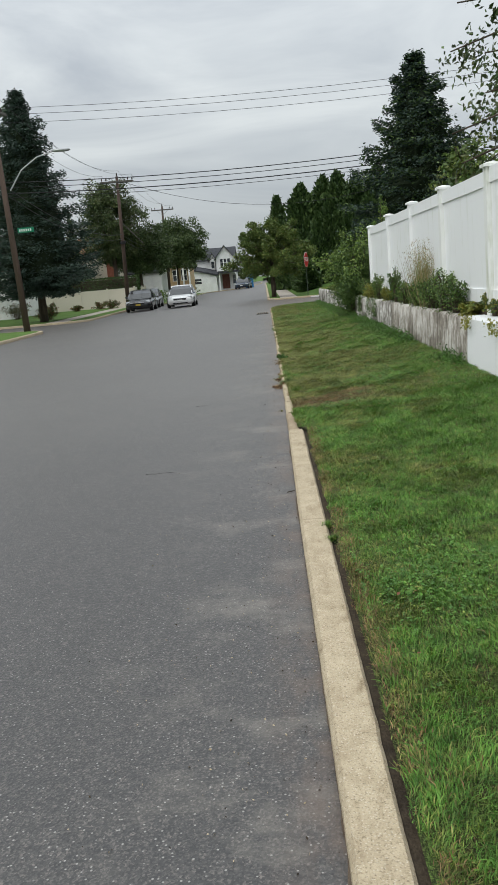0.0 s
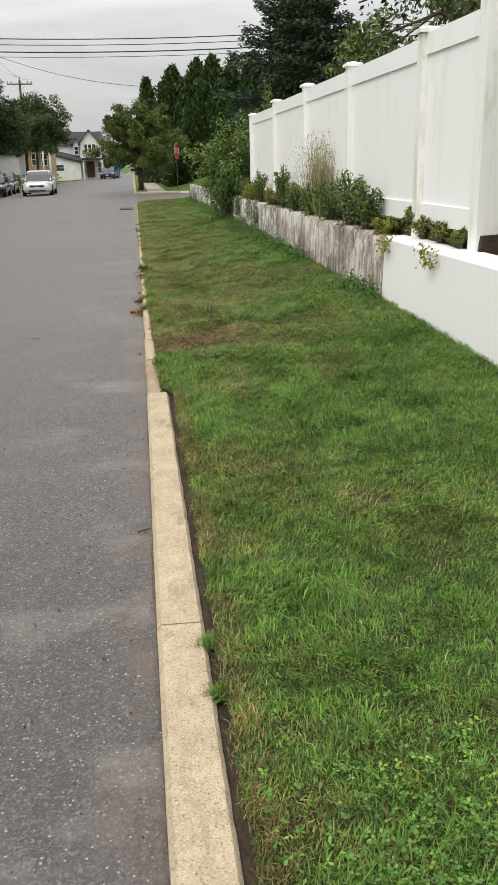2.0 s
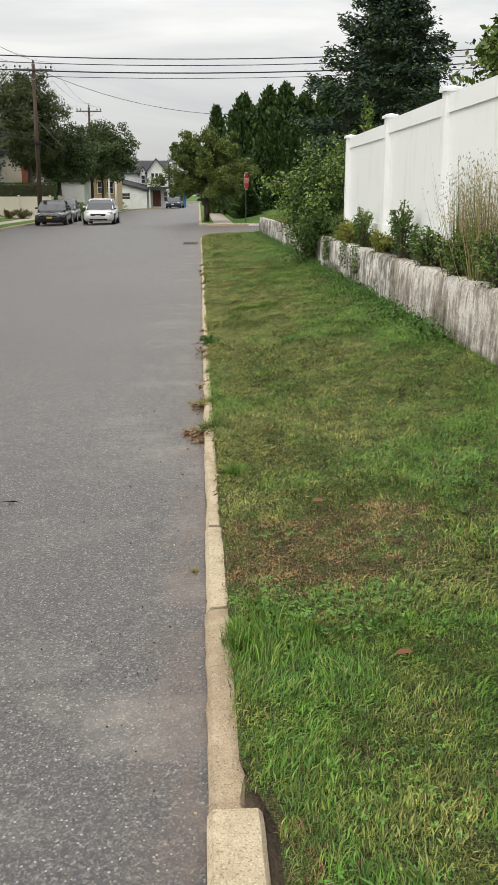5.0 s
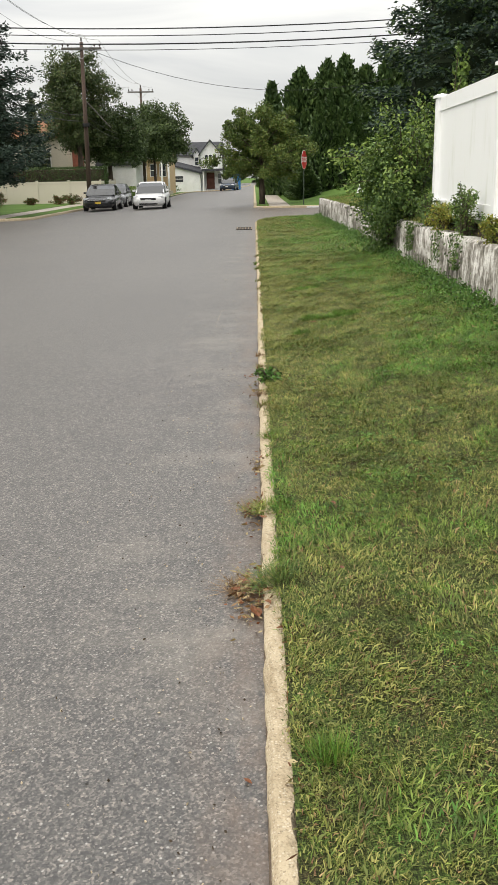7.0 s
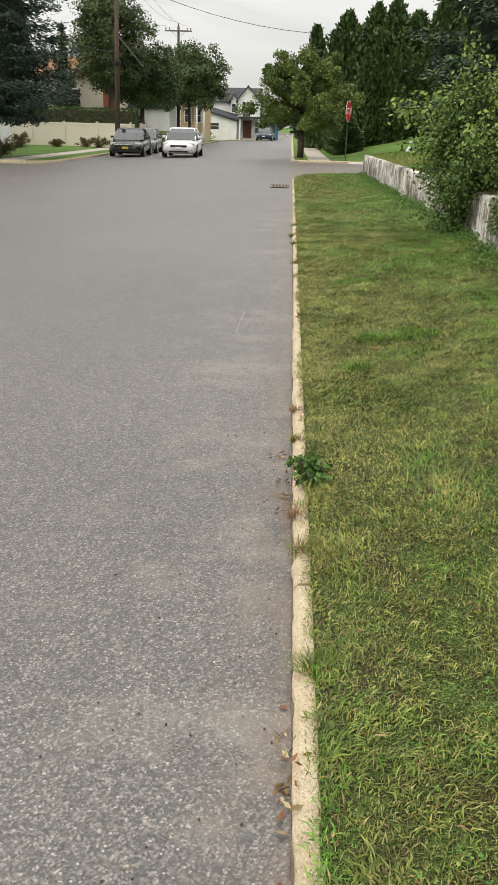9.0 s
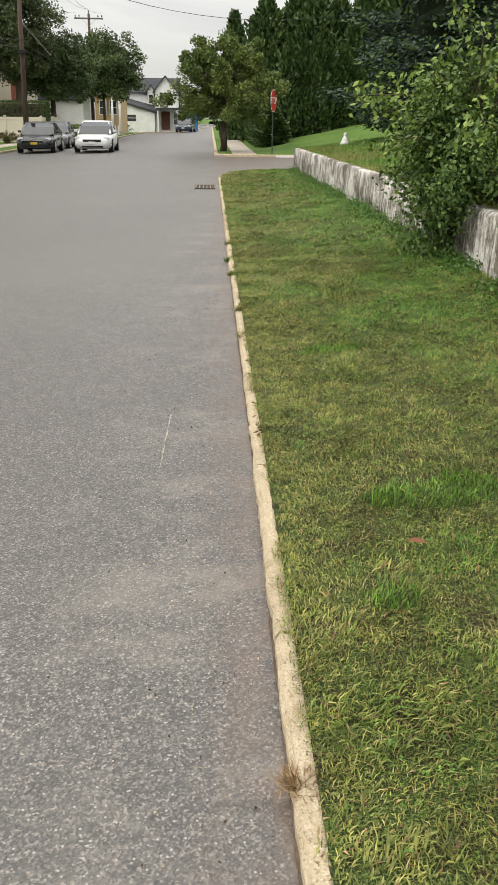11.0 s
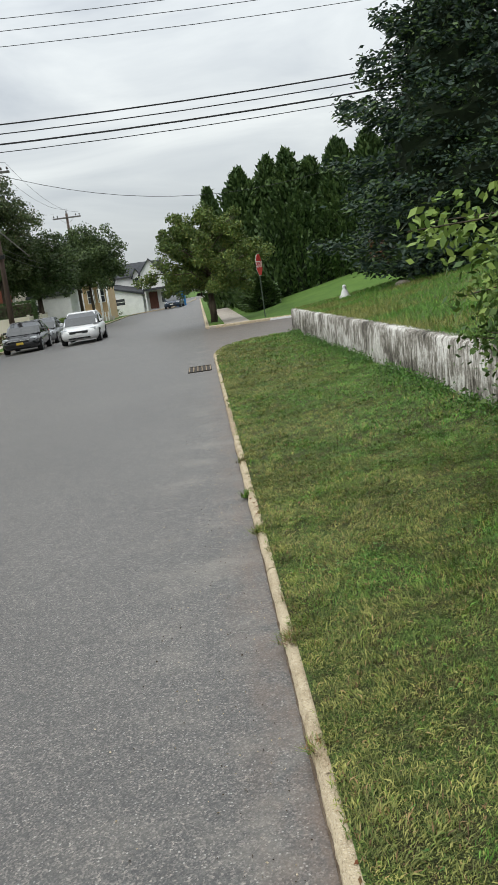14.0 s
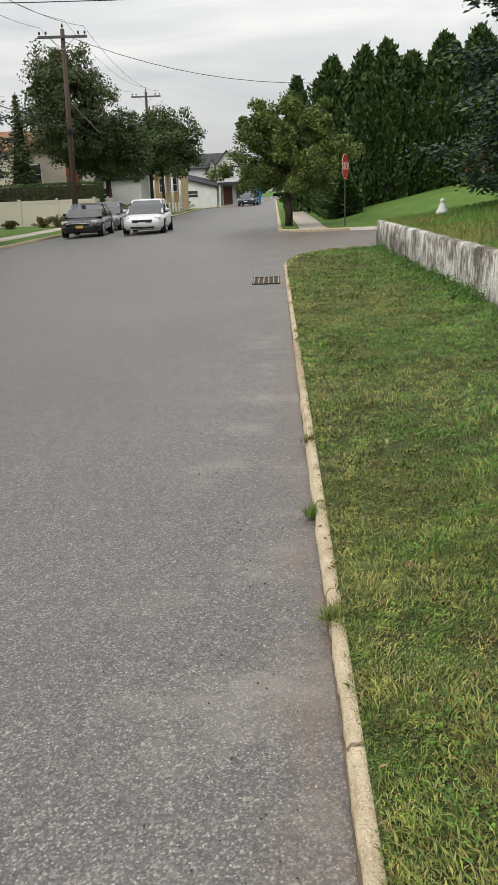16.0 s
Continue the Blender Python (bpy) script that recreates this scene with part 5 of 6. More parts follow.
def sedan(at, turn, paint, label, plate="white_paint", roof=1.45, length=4.7):
    """A saloon car; its nose points along -y before the turn."""
    car = thing("car", label, "car", at, turn)
    k = length / 4.7
    rings = []
    for s, hw, lo, hi in ((0.0, 0.58, 0.36, 0.58), (0.1, 0.76, 0.24, 0.68), (0.45, 0.86, 0.19, 0.75), (1.3, 0.90, 0.18, 0.87), (2.4, 0.91, 0.18, 0.92), (3.7, 0.90, 0.2, 0.97), (4.45, 0.85, 0.26, 0.96), (4.65, 0.76, 0.32, 0.88), (4.7, 0.66, 0.42, 0.8)):
        y = (s - 2.35) * k
        h = hi - lo
        rings.append([(-hw * 0.86, y, lo), (-hw, y, lo + h * 0.28), (-hw * 0.985, y, lo + h * 0.7), (-hw * 0.9, y, lo + h * 0.93), (-hw * 0.66, y, hi), (hw * 0.66, y, hi), (hw * 0.9, y, lo + h * 0.93), (hw * 0.985, y, lo + h * 0.7), (hw, y, lo + h * 0.28), (hw * 0.86, y, lo)])
    body = part("body", loft(rings), paint, car, smooth=True)
    ys = [(v - 2.35) * k for v in (1.05, 2.1, 3.1, 4.2)]

    def ring(z, hw, y0, y1):
        return [(-hw * 0.86, y0, z), (-hw, y0 + 0.18, z), (-hw, y1 - 0.18, z), (-hw * 0.86, y1, z), (hw * 0.86, y1, z), (hw, y1 - 0.18, z), (hw, y0 + 0.18, z), (hw * 0.86, y0, z)]

    glass = part("cabin_glass", loft([ring(0.85, 0.83, ys[0], ys[3]), ring(1.2, 0.765, ys[0] * 0.52 + ys[1] * 0.48, ys[2] * 0.52 + ys[3] * 0.48), ring(roof - 0.07, 0.675, ys[1] - 0.04, ys[2] + 0.04)]), "car_glass", car, "dark tinted windows")
    part("roof", loft([ring(roof - 0.075, 0.70, ys[1] - 0.05, ys[2] + 0.06), ring(roof - 0.02, 0.64, ys[1] + 0.08, ys[2] - 0.06), ring(roof, 0.45, ys[1] + 0.3, ys[2] - 0.3)]), paint, car, smooth=True)
    for sx in (-1, 1):
        part("front_pillar", rod((sx * 0.76, ys[0] + 0.06, 0.86), (sx * 0.615, ys[1] + 0.02, roof - 0.06), 0.04, 0.035, 6), paint, glass)
        part("middle_pillar", rod((sx * 0.84, 0.1, 0.9), (sx * 0.685, 0.1, roof - 0.05), 0.04, 0.035, 6), paint, glass)
        part("rear_pillar", rod((sx * 0.765, ys[3] - 0.12, 0.9), (sx * 0.63, ys[2] + 0.0, roof - 0.06), 0.1, 0.06, 6), paint, glass)
    for sx in (-1, 1):
        part("mirror", box(sx * 0.93 - 0.09, sx * 0.93 + 0.09, ys[0] + 0.6, ys[0] + 0.74, 0.93, 1.04, 0.03), paint, car)
        lamp_y = (0.2 - 2.35) * k
        part("headlamp", box(sx * 0.66 - 0.15, sx * 0.66 + 0.13, lamp_y - 0.1, lamp_y + 0.2, 0.6, 0.73, 0.04), "lamp_lens", car, "clear headlamp")
        part("tail_lamp", box(sx * 0.68 - 0.12, sx * 0.68 + 0.1, (4.6 - 2.35) * k, (4.72 - 2.35) * k, 0.72, 0.9, 0.03), "red", car, "red tail lamp")
        for y in ((0.9 - 2.35) * k, (3.75 - 2.35) * k):
            w = part("wheel", rod((sx * 0.70, y, 0.325), (sx * 0.915, y, 0.325), 0.325, 0.325, 24), "rubber", car, "black tyre")
            part("rim", rod((sx * 0.9, y, 0.325), (sx * 0.925, y, 0.325), 0.22, 0.2, 18), "rim", w)
            for q in range(5):
                a = q * math.tau / 5
                part("spoke_gap", rod((sx * 0.92, y + 0.13 * math.cos(a), 0.325 + 0.13 * math.sin(a)), (sx * 0.928, y + 0.13 * math.cos(a), 0.325 + 0.13 * math.sin(a)), 0.042, 0.042, 8), "rubber", w)
    front = -2.35 * k
    part("grille", box(-0.42, 0.42, front - 0.012, front + 0.08, 0.5, 0.6, 0.015), "wire", car, "black grille")
    part("trim_bar", box(-0.45, 0.45, front - 0.02, front + 0.05, 0.6, 0.63, 0.008), "chrome", car, "chrome strip")
    part("air_intake", box(-0.5, 0.5, front + 0.02, front + 0.12, 0.26, 0.38, 0.02), "wire", car)
    part("number_plate", box(-0.16, 0.16, front - 0.03, front - 0.014, 0.42, 0.53, 0.003), plate, car, "number plate")
    return car


sedan((-8.75, 60.3, road_z(-8.75)), 2, "black_paint", "glossy black saloon car parked at the kerb", "plate")
sedan((-9.0, 66.6, road_z(-9.0)), 2, "grey_paint", "grey saloon car parked behind the black one")
sedan((-5.75, 59.0, road_z(-5.75)), 1, "white_car", "white saloon car in the oncoming lane")
sedan((-2.9, 115.5, road_z(-2.9)), -6, "blue_paint", "dark blue car far down the street")

# white ornament on the bank
orn = bmesh.new()
rings = []
for r, z in ((0.17, 0.0), (0.16, 0.03), (0.11, 0.09), (0.085, 0.16), (0.07, 0.19), (0.04, 0.21), (0.055, 0.235), (0.06, 0.26), (0.045, 0.29), (0.01, 0.305)):
    rings.append([(3.83 + r * math.cos(k * math.tau / 14), 40.4 + r * math.sin(k * math.tau / 14), bank_z(3.83, 40.4) - 0.02 + z * 1.15) for k in range(14)])
tagged(finish("garden_ornament", loft(rings, orn), "white_paint", None, "", True), "small white bell-shaped ornament on the grass bank", "ornament")
stone_bm = bmesh.new()
bmesh.ops.create_icosphere(stone_bm, subdivisions=2, radius=0.16, matrix=pose(5.0, 38.6, bank_z(5.0, 38.6) + 0.02) @ Matrix.Diagonal((1.3, 0.8, 0.55, 1)))
for v in stone_bm.verts:
    v.co += v.normal * 0.03 * noise.noise(v.co * 6)
tagged(finish("boulder", stone_bm, "concrete", None, "", True), "pale rounded stone on the grass bank", "stone")

# ---- grass ----
grng = np.random.default_rng(77)


def lawn_points(x0, x1, y0, y1, n):
    return grng.uniform(x0, x1, n), grng.uniform(y0, y1, n)


def lawn_heights(x, y):
    wx = np.interp(y, [p[0] for p in WALL_POINTS], [p[1] for p in WALL_POINTS])
    fz = np.interp(y, [-30, 6, 9.6, 21, 26, 34, 41], [0.2, 0.22, 0.31, 0.32, 0.24, 0.1, 0.02])
    u = np.clip((x - 0.16) / (wx - 0.16), 0, 1)
    z = 0.075 + (fz - 0.075) * u ** 1.15
    late = y > 34
    z[late] = np.minimum(z[late], 0.075 + 0.02 * (41 - y[late]) / 7)
    return z


def spot(x, y, cx, cy, rx, ry):
    """1 at the middle of a ragged patch, 0 outside."""
    d = ((x - cx) / rx) ** 2 + ((y - cy) / ry) ** 2 + 0.7 * (lattice_noise(x, y, 0.12, 5) - 0.5)
    return np.clip(1.4 - d, 0, 1)


def strip_edges(y):
    """Where grass starts beside the kerb, and where the wall stops it."""
    edge = np.where(y < 7.6, 0.205, np.where(y < 9.4, 0.12, 0.105)) + 0.03 * (lattice_noise(y * 0, y, 0.11, 9) - 0.5) + np.where(y > 9.4, 0.045 * (lattice_noise(y * 0 + 3, y, 0.4, 11) - 0.55), 0)
    turn = np.clip((y - 36.2) / 4.7, 0, 1)
    edge = edge + np.where(y > 36.2, 2.2 * (1 - np.sqrt(np.maximum(0, 1 - turn ** 2))), 0)
    return edge, np.interp(y, [p[0] for p in WALL_POINTS], [p[1] for p in WALL_POINTS])


def sward(tufts, blades, y0, y1, tall, half, flat):
    """Rosettes of bent blades. flat: how far they lie down."""
    x, y = lawn_points(0.0, 1.0, y0, y1, tufts)
    edge, wx = strip_edges(y)
    x = edge + (wx - 0.005 - edge) * x ** 1.2
    dead = np.maximum.reduce([spot(x, y, 0.45, 9.0, 0.5, 0.36), 0.8 * spot(x, y, 0.75, 9.35, 0.3, 0.12), 0.75 * spot(x, y, 0.24, 9.2, 0.16, 0.25)])
    fringe = np.clip(1.3 - (x - edge) / 0.07, 0, 1) * (y < 7.5) * (lattice_noise(x * 0, y, 0.35, 15) > 0.35)
    lush = lattice_noise(x, y, 1.1, 31) * 0.42 + lattice_noise(x, y, 0.3, 33) * 0.33 + lattice_noise(x, y, 0.12, 35) * 0.25
    lush = 0.5 + 1.5 * (lush - 0.5)
    lush = lush + 0.23 * (y < 8.4) - 0.15 * ((y > 8.4) & (x < 1.1)) - 0.1 * ((y > 8.9) & (x < 0.5)) + 0.2 * np.clip((x - 1.2) / 0.8, 0, 1)
    rank = np.maximum.reduce([spot(x, y, 0.74, 16.65, 0.3, 0.13), spot(x, y, 0.44, 15.92, 0.09, 0.07), spot(x, y, 0.25, 8.35, 0.14, 0.16), spot(x, y, 0.62, 18.9, 0.2, 0.1)]) > 0.3
    clump = lattice_noise(x, y, 0.07, 81) * 0.6 + lattice_noise(x, y, 0.17, 83) * 0.4
    keep = grng.random(tufts) < np.clip(0.75 + 0.9 * (clump - 0.25), 0.7, 1)
    x, y, dead, fringe, lush, rank, clump = (v[keep] for v in (x, y, dead, fringe, lush, rank, clump))
    n = len(x)
    kind = np.where(lush + grng.normal(size=n) * 0.1 > 0.62, 1, np.where(lush + grng.normal(size=n) * 0.1 < 0.4, 2, 0))
    size = tall * grng.uniform(0.65, 1.25, n) * (0.7 + 0.5 * np.clip(lush, 0, 1)) * np.where(y < 8.4, 0.55 + 0.9 * clump, 0.35 + 1.3 * clump) * (1 - 0.4 * dead) * (1 + 0.7 * rank)
    low = flat * grng.uniform(0.7, 1.25, n) * np.where(rank, 0.55, 1)
    pick = np.repeat(np.arange(n), blades)
    m = len(pick)
    x, y = x[pick] + grng.normal(size=m) * 0.015, y[pick] + grng.normal(size=m) * 0.018
    edge, wx = strip_edges(y)
    x = np.clip(x, edge - 0.02, wx - 0.005)
    index = kind[pick]
    index[grng.random(m) < 0.1] = 0
    index[grng.random(m) < 0.08] = 2
    index[grng.random(m) < np.where(y < 8.4, 0.02, 0.075)] = 3
    index[grng.random(m) < 1.15 * dead[pick]] = 3
    index[grng.random(m) < 0.6 * fringe[pick]] = 2
    index[grng.random(m) < 0.4 * fringe[pick]] = 3
    wild = rank[pick]
    index[wild] = (grng.random(m) < 0.5)[wild]
    long = size[pick] * grng.uniform(0.5, 1.3, m)
    a = grng.uniform(0, math.tau, m)
    sx, sy = np.cos(a), np.sin(a)
    # neighbours are combed one way by mower and rain
    sx = sx + 0.9 * (lattice_noise(x, y, 0.22, 41) - 0.5)
    sy = sy + 0.9 * (lattice_noise(x, y, 0.22, 43) - 0.5)
    slope = np.clip(low[pick] * grng.uniform(0.5, 1.4, m), 0.1, 1.45)
    out, up = np.sin(slope) * long, np.cos(slope) * long
    base = np.stack([x, y, lawn_heights(x, y) - 0.008], 1)
    tip = base + np.stack([sx * out, sy * out, up], 1)
    rise = np.stack([-sx * out * 0.12, -sy * out * 0.12, 0.2 * long], 1)
    side = np.stack([-sy, sx, grng.normal(size=m) * 0.35], 1) * (half * np.exp(grng.normal(size=m) * 0.3))[:, None]
    return base, tip, side, index, rise


sets = [sward(28000, 9, 1.0, 8.5, 0.032, 0.0012, 0.8), sward(42000, 7, 8.3, 23.5, 0.033, 0.0016, 1.05), sward(11000, 7, 23.5, 30.5, 0.036, 0.0022, 1.0), sward(6500, 7, 30.3, 41, 0.045, 0.0035, 0.95)]
GRASS = ["blade", "blade_rich", "blade_dull", "blade_dead"]
slivers("grass", *(np.concatenate([s[i] for s in sets]) for i in range(3)), GRASS, np.concatenate([s[3] for s in sets]), None, "short mown grass, green with dull and dead patches", "grass", "stuff", 0.45, np.concatenate([s[4] for s in sets]))

# a close undergrowth of short cut blades fills the gaps
sets = [sward(52000, 4, 1.0, 8.5, 0.021, 0.0012, 0.85), sward(80000, 4, 8.3, 23.5, 0.023, 0.0016, 1.0)]
slivers("cut_grass", *(np.concatenate([s[i] for s in sets]) for i in range(3)), GRASS, np.concatenate([s[3] for s in sets]), None, "close undergrowth of short cut grass", "grass", "stuff")

# rougher grass on the bank behind the wall
n = 70000
x, y = lawn_points(0.0, 1.0, 20.3, 41.8, n)
x = x ** 1.6 * 7
wx = np.interp(y, [p[0] for p in WALL_POINTS], [p[1] for p in WALL_POINTS]) + 0.12
px = wx + x
pz = np.interp(y, [-30, 9.7, 19.5, 41.85], [0.84, 0.82, 0.80, 0.63]) - 0.04 + 0.14 * np.minimum(np.maximum(px - wx - 0.08, 0), 6)
base = np.stack([px, y, pz], 1)
h = grng.uniform(0.04, 0.11, n)
tip = base + np.stack([grng.normal(size=n) * h * 0.6, grng.normal(size=n) * h * 0.6, h], 1)
a = grng.uniform(0, math.tau, n)
pick = np.where(lattice_noise(px, y, 1.0, 51) + grng.normal(size=n) * 0.15 - 0.2 * (x < 0.6) > 0.4, 1, 2)
slivers("bank_grass", base, tip, np.stack([np.cos(a), np.sin(a), a * 0], 1) * 0.006, GRASS, pick, None, "longer rough grass on the bank", "grass", "stuff")

# clover and broad-leaved weeds in the lawn: leaflets in threes
n = 60000
x, y = lawn_points(0.25, 2.2, 0.5, 30, n)
wx = np.interp(y, [p[0] for p in WALL_POINTS], [p[1] for p in WALL_POINTS])
dens = lattice_noise(x, y, 0.7, 61) * 0.5 + lattice_noise(x, y, 0.2, 63) * 0.5 + 0.2 * np.clip((x - 1.5) / 0.6, 0, 1)
dens = np.maximum(dens, 0.66 * np.maximum.reduce([spot(x, y, 0.56, 3.4, 0.3, 0.42), 0.9 * spot(x, y, 0.9, 2.6, 0.25, 0.3), 0.9 * spot(x, y, 0.4, 8.5, 0.35, 0.14)]))
keep = (dens + grng.normal(size=n) * 0.07 > 0.68) & (x < wx - 0.02)
extra = 800
x = np.concatenate([x[keep], grng.normal(0.6, 0.2, extra), grng.normal(0.42, 0.2, extra // 2)])
y = np.concatenate([y[keep], grng.normal(3.4, 0.3, extra), grng.normal(8.5, 0.1, extra // 2)])
x = np.maximum(x, 0.24)
big = np.concatenate([np.full(keep.sum(), 0.005), np.full(extra, 0.0062), np.full(extra // 2, 0.006)])
z = lawn_heights(x, y) + grng.uniform(0.008, 0.032, len(x))
turn = grng.uniform(0, math.tau, len(x))
centre = np.repeat(np.stack([x, y, z], 1), 3, 0)
a = np.repeat(turn, 3) + np.tile([0, 2.1, 4.2], len(x)) + grng.normal(size=len(x) * 3) * 0.2
size = (np.repeat(big, 3) * grng.uniform(0.7, 1.3, len(a)))[:, None]
d = unit(np.stack([np.cos(a), np.sin(a), grng.normal(size=len(a)) * 0.35], 1))
s = unit(np.cross(d, np.array([0, 0, 1.0]) + grng.normal(size=d.shape) * 0.3))
slivers("clover", centre, centre + d * size * 2.1, s * size * 0.72, ["clover", "blade", "blade_rich"], np.repeat(grng.choice(3, len(x), p=[0.6, 0.2, 0.2]), 3), None, "small round clover and weed leaves in the lawn", "weeds", "stuff", mid=0.6)

# rank growth at the foot of the wall
n = 26000
y = grng.uniform(9.5, 41.5, n)
wx = np.interp(y, [p[0] for p in WALL_POINTS], [p[1] for p in WALL_POINTS])
x = wx - 0.03 - np.abs(grng.normal(size=n)) * 0.13
keep = lattice_noise(x * 0, y, 0.6, 71) > 0.35
x, y = x[keep], y[keep]
p = np.stack([x, y, lawn_heights(x, y) + np.abs(grng.normal(size=len(x))) * 0.05], 1)
d = unit(grng.normal(size=(len(x), 3)) + np.array([-0.3, 0, 0.5]))
s = unit(np.cross(d, grng.normal(size=d.shape)))
size = grng.uniform(0.007, 0.02, (len(x), 1))
slivers("wall_foot_weeds", p - d * size, p + d * size, s * size * 0.6, ["clover", "bush"], grng.integers(0, 2, len(x)), None, "low green weeds along the foot of the wall", "weeds", "stuff", mid=0.5)


# tufts on and beside the kerb
def tuft(at, count, height, spread, mats, label, seed, name="grass_tuft"):
    rng = np.random.default_rng(seed)
    t = thing(name, label, "grass", at)
    root = np.concatenate([rng.normal(size=(count, 2)) * spread * 0.25, np.zeros((count, 1)) - 0.01], 1)
    a = rng.uniform(0, math.tau, count)
    out = rng.random(count) ** 0.7 * spread
    h = height * rng.uniform(0.4, 1.1, count) * (1 - 0.5 * (out / max(spread, 1e-6)) ** 2)
    top = root + np.stack([np.cos(a) * out, np.sin(a) * out, h], 1)
    slivers("clump", root, top, np.stack([-np.sin(a), np.cos(a), a * 0], 1) * 0.0022, mats, rng.integers(0, len(mats), count), t)
    return t


tuft((0.2, 10.13, 0.06), 420, 0.09, 0.09, ["blade_rich", "blade"], "dense dark green grass tuft beside the kerb", 401)
tuft((0.125, 11.13, 0.045), 1300, 0.075, 0.15, ["bush", "bush", "blade_dull"], "grass clump that covers the kerb", 402)
tuft((-0.03, 11.18, 0.005), 340, 0.035, 0.13, ["blade_dead"], "dry grass tangle in the gutter", 403)
tuft((0.08, 11.85, 0.045), 420, 0.06, 0.12, ["blade", "blade_dull"], "grass clump that covers the kerb", 404)
tuft((0.02, 11.95, 0.01), 240, 0.035, 0.12, ["blade_dead", "blade_dull"], "dry grass tangle in the gutter", 405)
tuft((0.12, 12.9, 0.05), 300, 0.08, 0.1, ["blade"], "grass clump that covers the kerb", 406)
bush("gutter_weed", "broad-leaved green weed rooted in the gutter joint", (0.1, 14.25, 0.05), (0.1, 0.17), 0.1, 420, 0.03, ["clover", "bush"], 407, 12, [0.7, 0.3], "weed")
tuft((0.06, 14.75, 0.05), 160, 0.05, 0.07, ["blade_dead", "blade"], "dry grass tangle in the gutter", 415)
tuft((0.06, 15.2, 0.05), 140, 0.05, 0.07, ["blade_dead"], "dry grass tangle in the gutter", 416)
tuft((0.06, 13.9, 0.05), 140, 0.05, 0.07, ["blade_dead"], "dry grass tangle in the gutter", 417)
tuft((0.07, 22.05, 0.05), 220, 0.07, 0.09, ["blade", "blade_dull"], "weed growing in the gutter joint", 408)
tuft((0.05, 23.1, 0.02), 240, 0.08, 0.08, ["blade_rich", "blade"], "green weed on the kerb edge", 409)
tuft((0.08, 24.2, 0.05), 200, 0.07, 0.08, ["blade", "blade_dead"], "weed growing in the gutter joint", 410)
tuft((-0.01, 9.06, 0.004), 60, 0.03, 0.03, ["moss"], "tiny yellow weed in the gutter", 400)
tuft((0.17, 4.47, 0.06), 300, 0.035, 0.06, ["clover", "blade"], "small creeping weed beside the kerb", 411)
tuft((0.18, 4.2, 0.06), 300, 0.035, 0.06, ["clover", "blade"], "small creeping weed beside the kerb", 412)
tuft((0.09, 20.4, 0.05), 240, 0.07, 0.1, ["blade", "blade_dead"], "weed growing in the gutter joint", 413)
tuft((0.09, 13.6, 0.05), 260, 0.07, 0.1, ["blade", "blade_dead"], "weed growing in the gutter joint", 414)
for i in range(16):
    y = 13 + i * 1.35 + random.uniform(-0.4, 0.4)
    tuft((0.1 + random.uniform(-0.03, 0.06), y, 0.05), 110, 0.05, 0.07, ["blade", "blade_dead"], "sparse weed on the kerb edge", 430 + i)


def fallen_leaf(at, turn, size, label):
    bm = bmesh.new()
    pts = [(0, -1, 0.0), (0.42, -0.45, 0.16), (0.5, 0.2, 0.2), (0, 1, 0.05), (-0.5, 0.2, 0.2), (-0.42, -0.45, 0.16)]
    vs = [bm.verts.new(Vector(p) * size) for p in pts]
    m0, m1 = bm.verts.new((0, -0.4 * size, 0.02 * size)), bm.verts.new((0, 0.3 * size, 0.03 * size))
    for f in ((0, 1, m0), (1, 2, m1, m0), (2, 3, m1), (3, 4, m1), (4, 5, m0, m1), (5, 0, m0)):
        bm.faces.new([vs[i] if isinstance(i, int) else i for i in f])
    ob = finish("fallen_leaf", bm, "dead_leaf")
    ob.matrix_basis = pose(*at, random.uniform(-12, 12), random.uniform(-12, 12), turn)
    return tagged(ob, label, "leaf", "fallen leaves")


fallen_leaf((0.012, 10.98, 0.012), 15, 0.042, "curled orange-brown leaf in the gutter")
fallen_leaf((-0.06, 11.16, 0.008), 80, 0.02, "curled dark brown leaf in the gutter")
fallen_leaf((-0.03, 11.22, 0.01), 150, 0.02, "curled red-brown leaf in the gutter")
fallen_leaf((0.54, 9.44, 0.16), 40, 0.032, "red-brown leaf on the grass")
fallen_leaf((0.62, 8.1, 0.16), 100, 0.03, "orange-brown leaf on the grass")
fallen_leaf((0.55, 16.2, 0.15), 70, 0.035, "pale brown leaf on the grass")
for i in range(34):
    y = random.uniform(1, 30)
    x = random.uniform(0.3, 1.9)
    fallen_leaf((x, y, lawn_z(x, y) + 0.045), random.uniform(0, 360), random.uniform(0.01, 0.02), "small dry leaf on the grass")
for i in range(3):
    y = random.uniform(9, 20)
    fallen_leaf((random.uniform(-0.05, 0.02), y, 0.006), random.uniform(0, 360), random.uniform(0.008, 0.014), "small dry leaf in the gutter")
twig = bmesh.new()
limb(twig, [(-0.045, 5.47, 0.007), (-0.02, 5.48, 0.01), (0.008, 5.5, 0.008)], 0.004, 0.0025)
limb(twig, [(-0.02, 5.48, 0.009), (-0.012, 5.45, 0.012)], 0.003, 0.0015)
tagged(finish("twig", twig, "bark"), "short broken twig at the kerb", "twig")
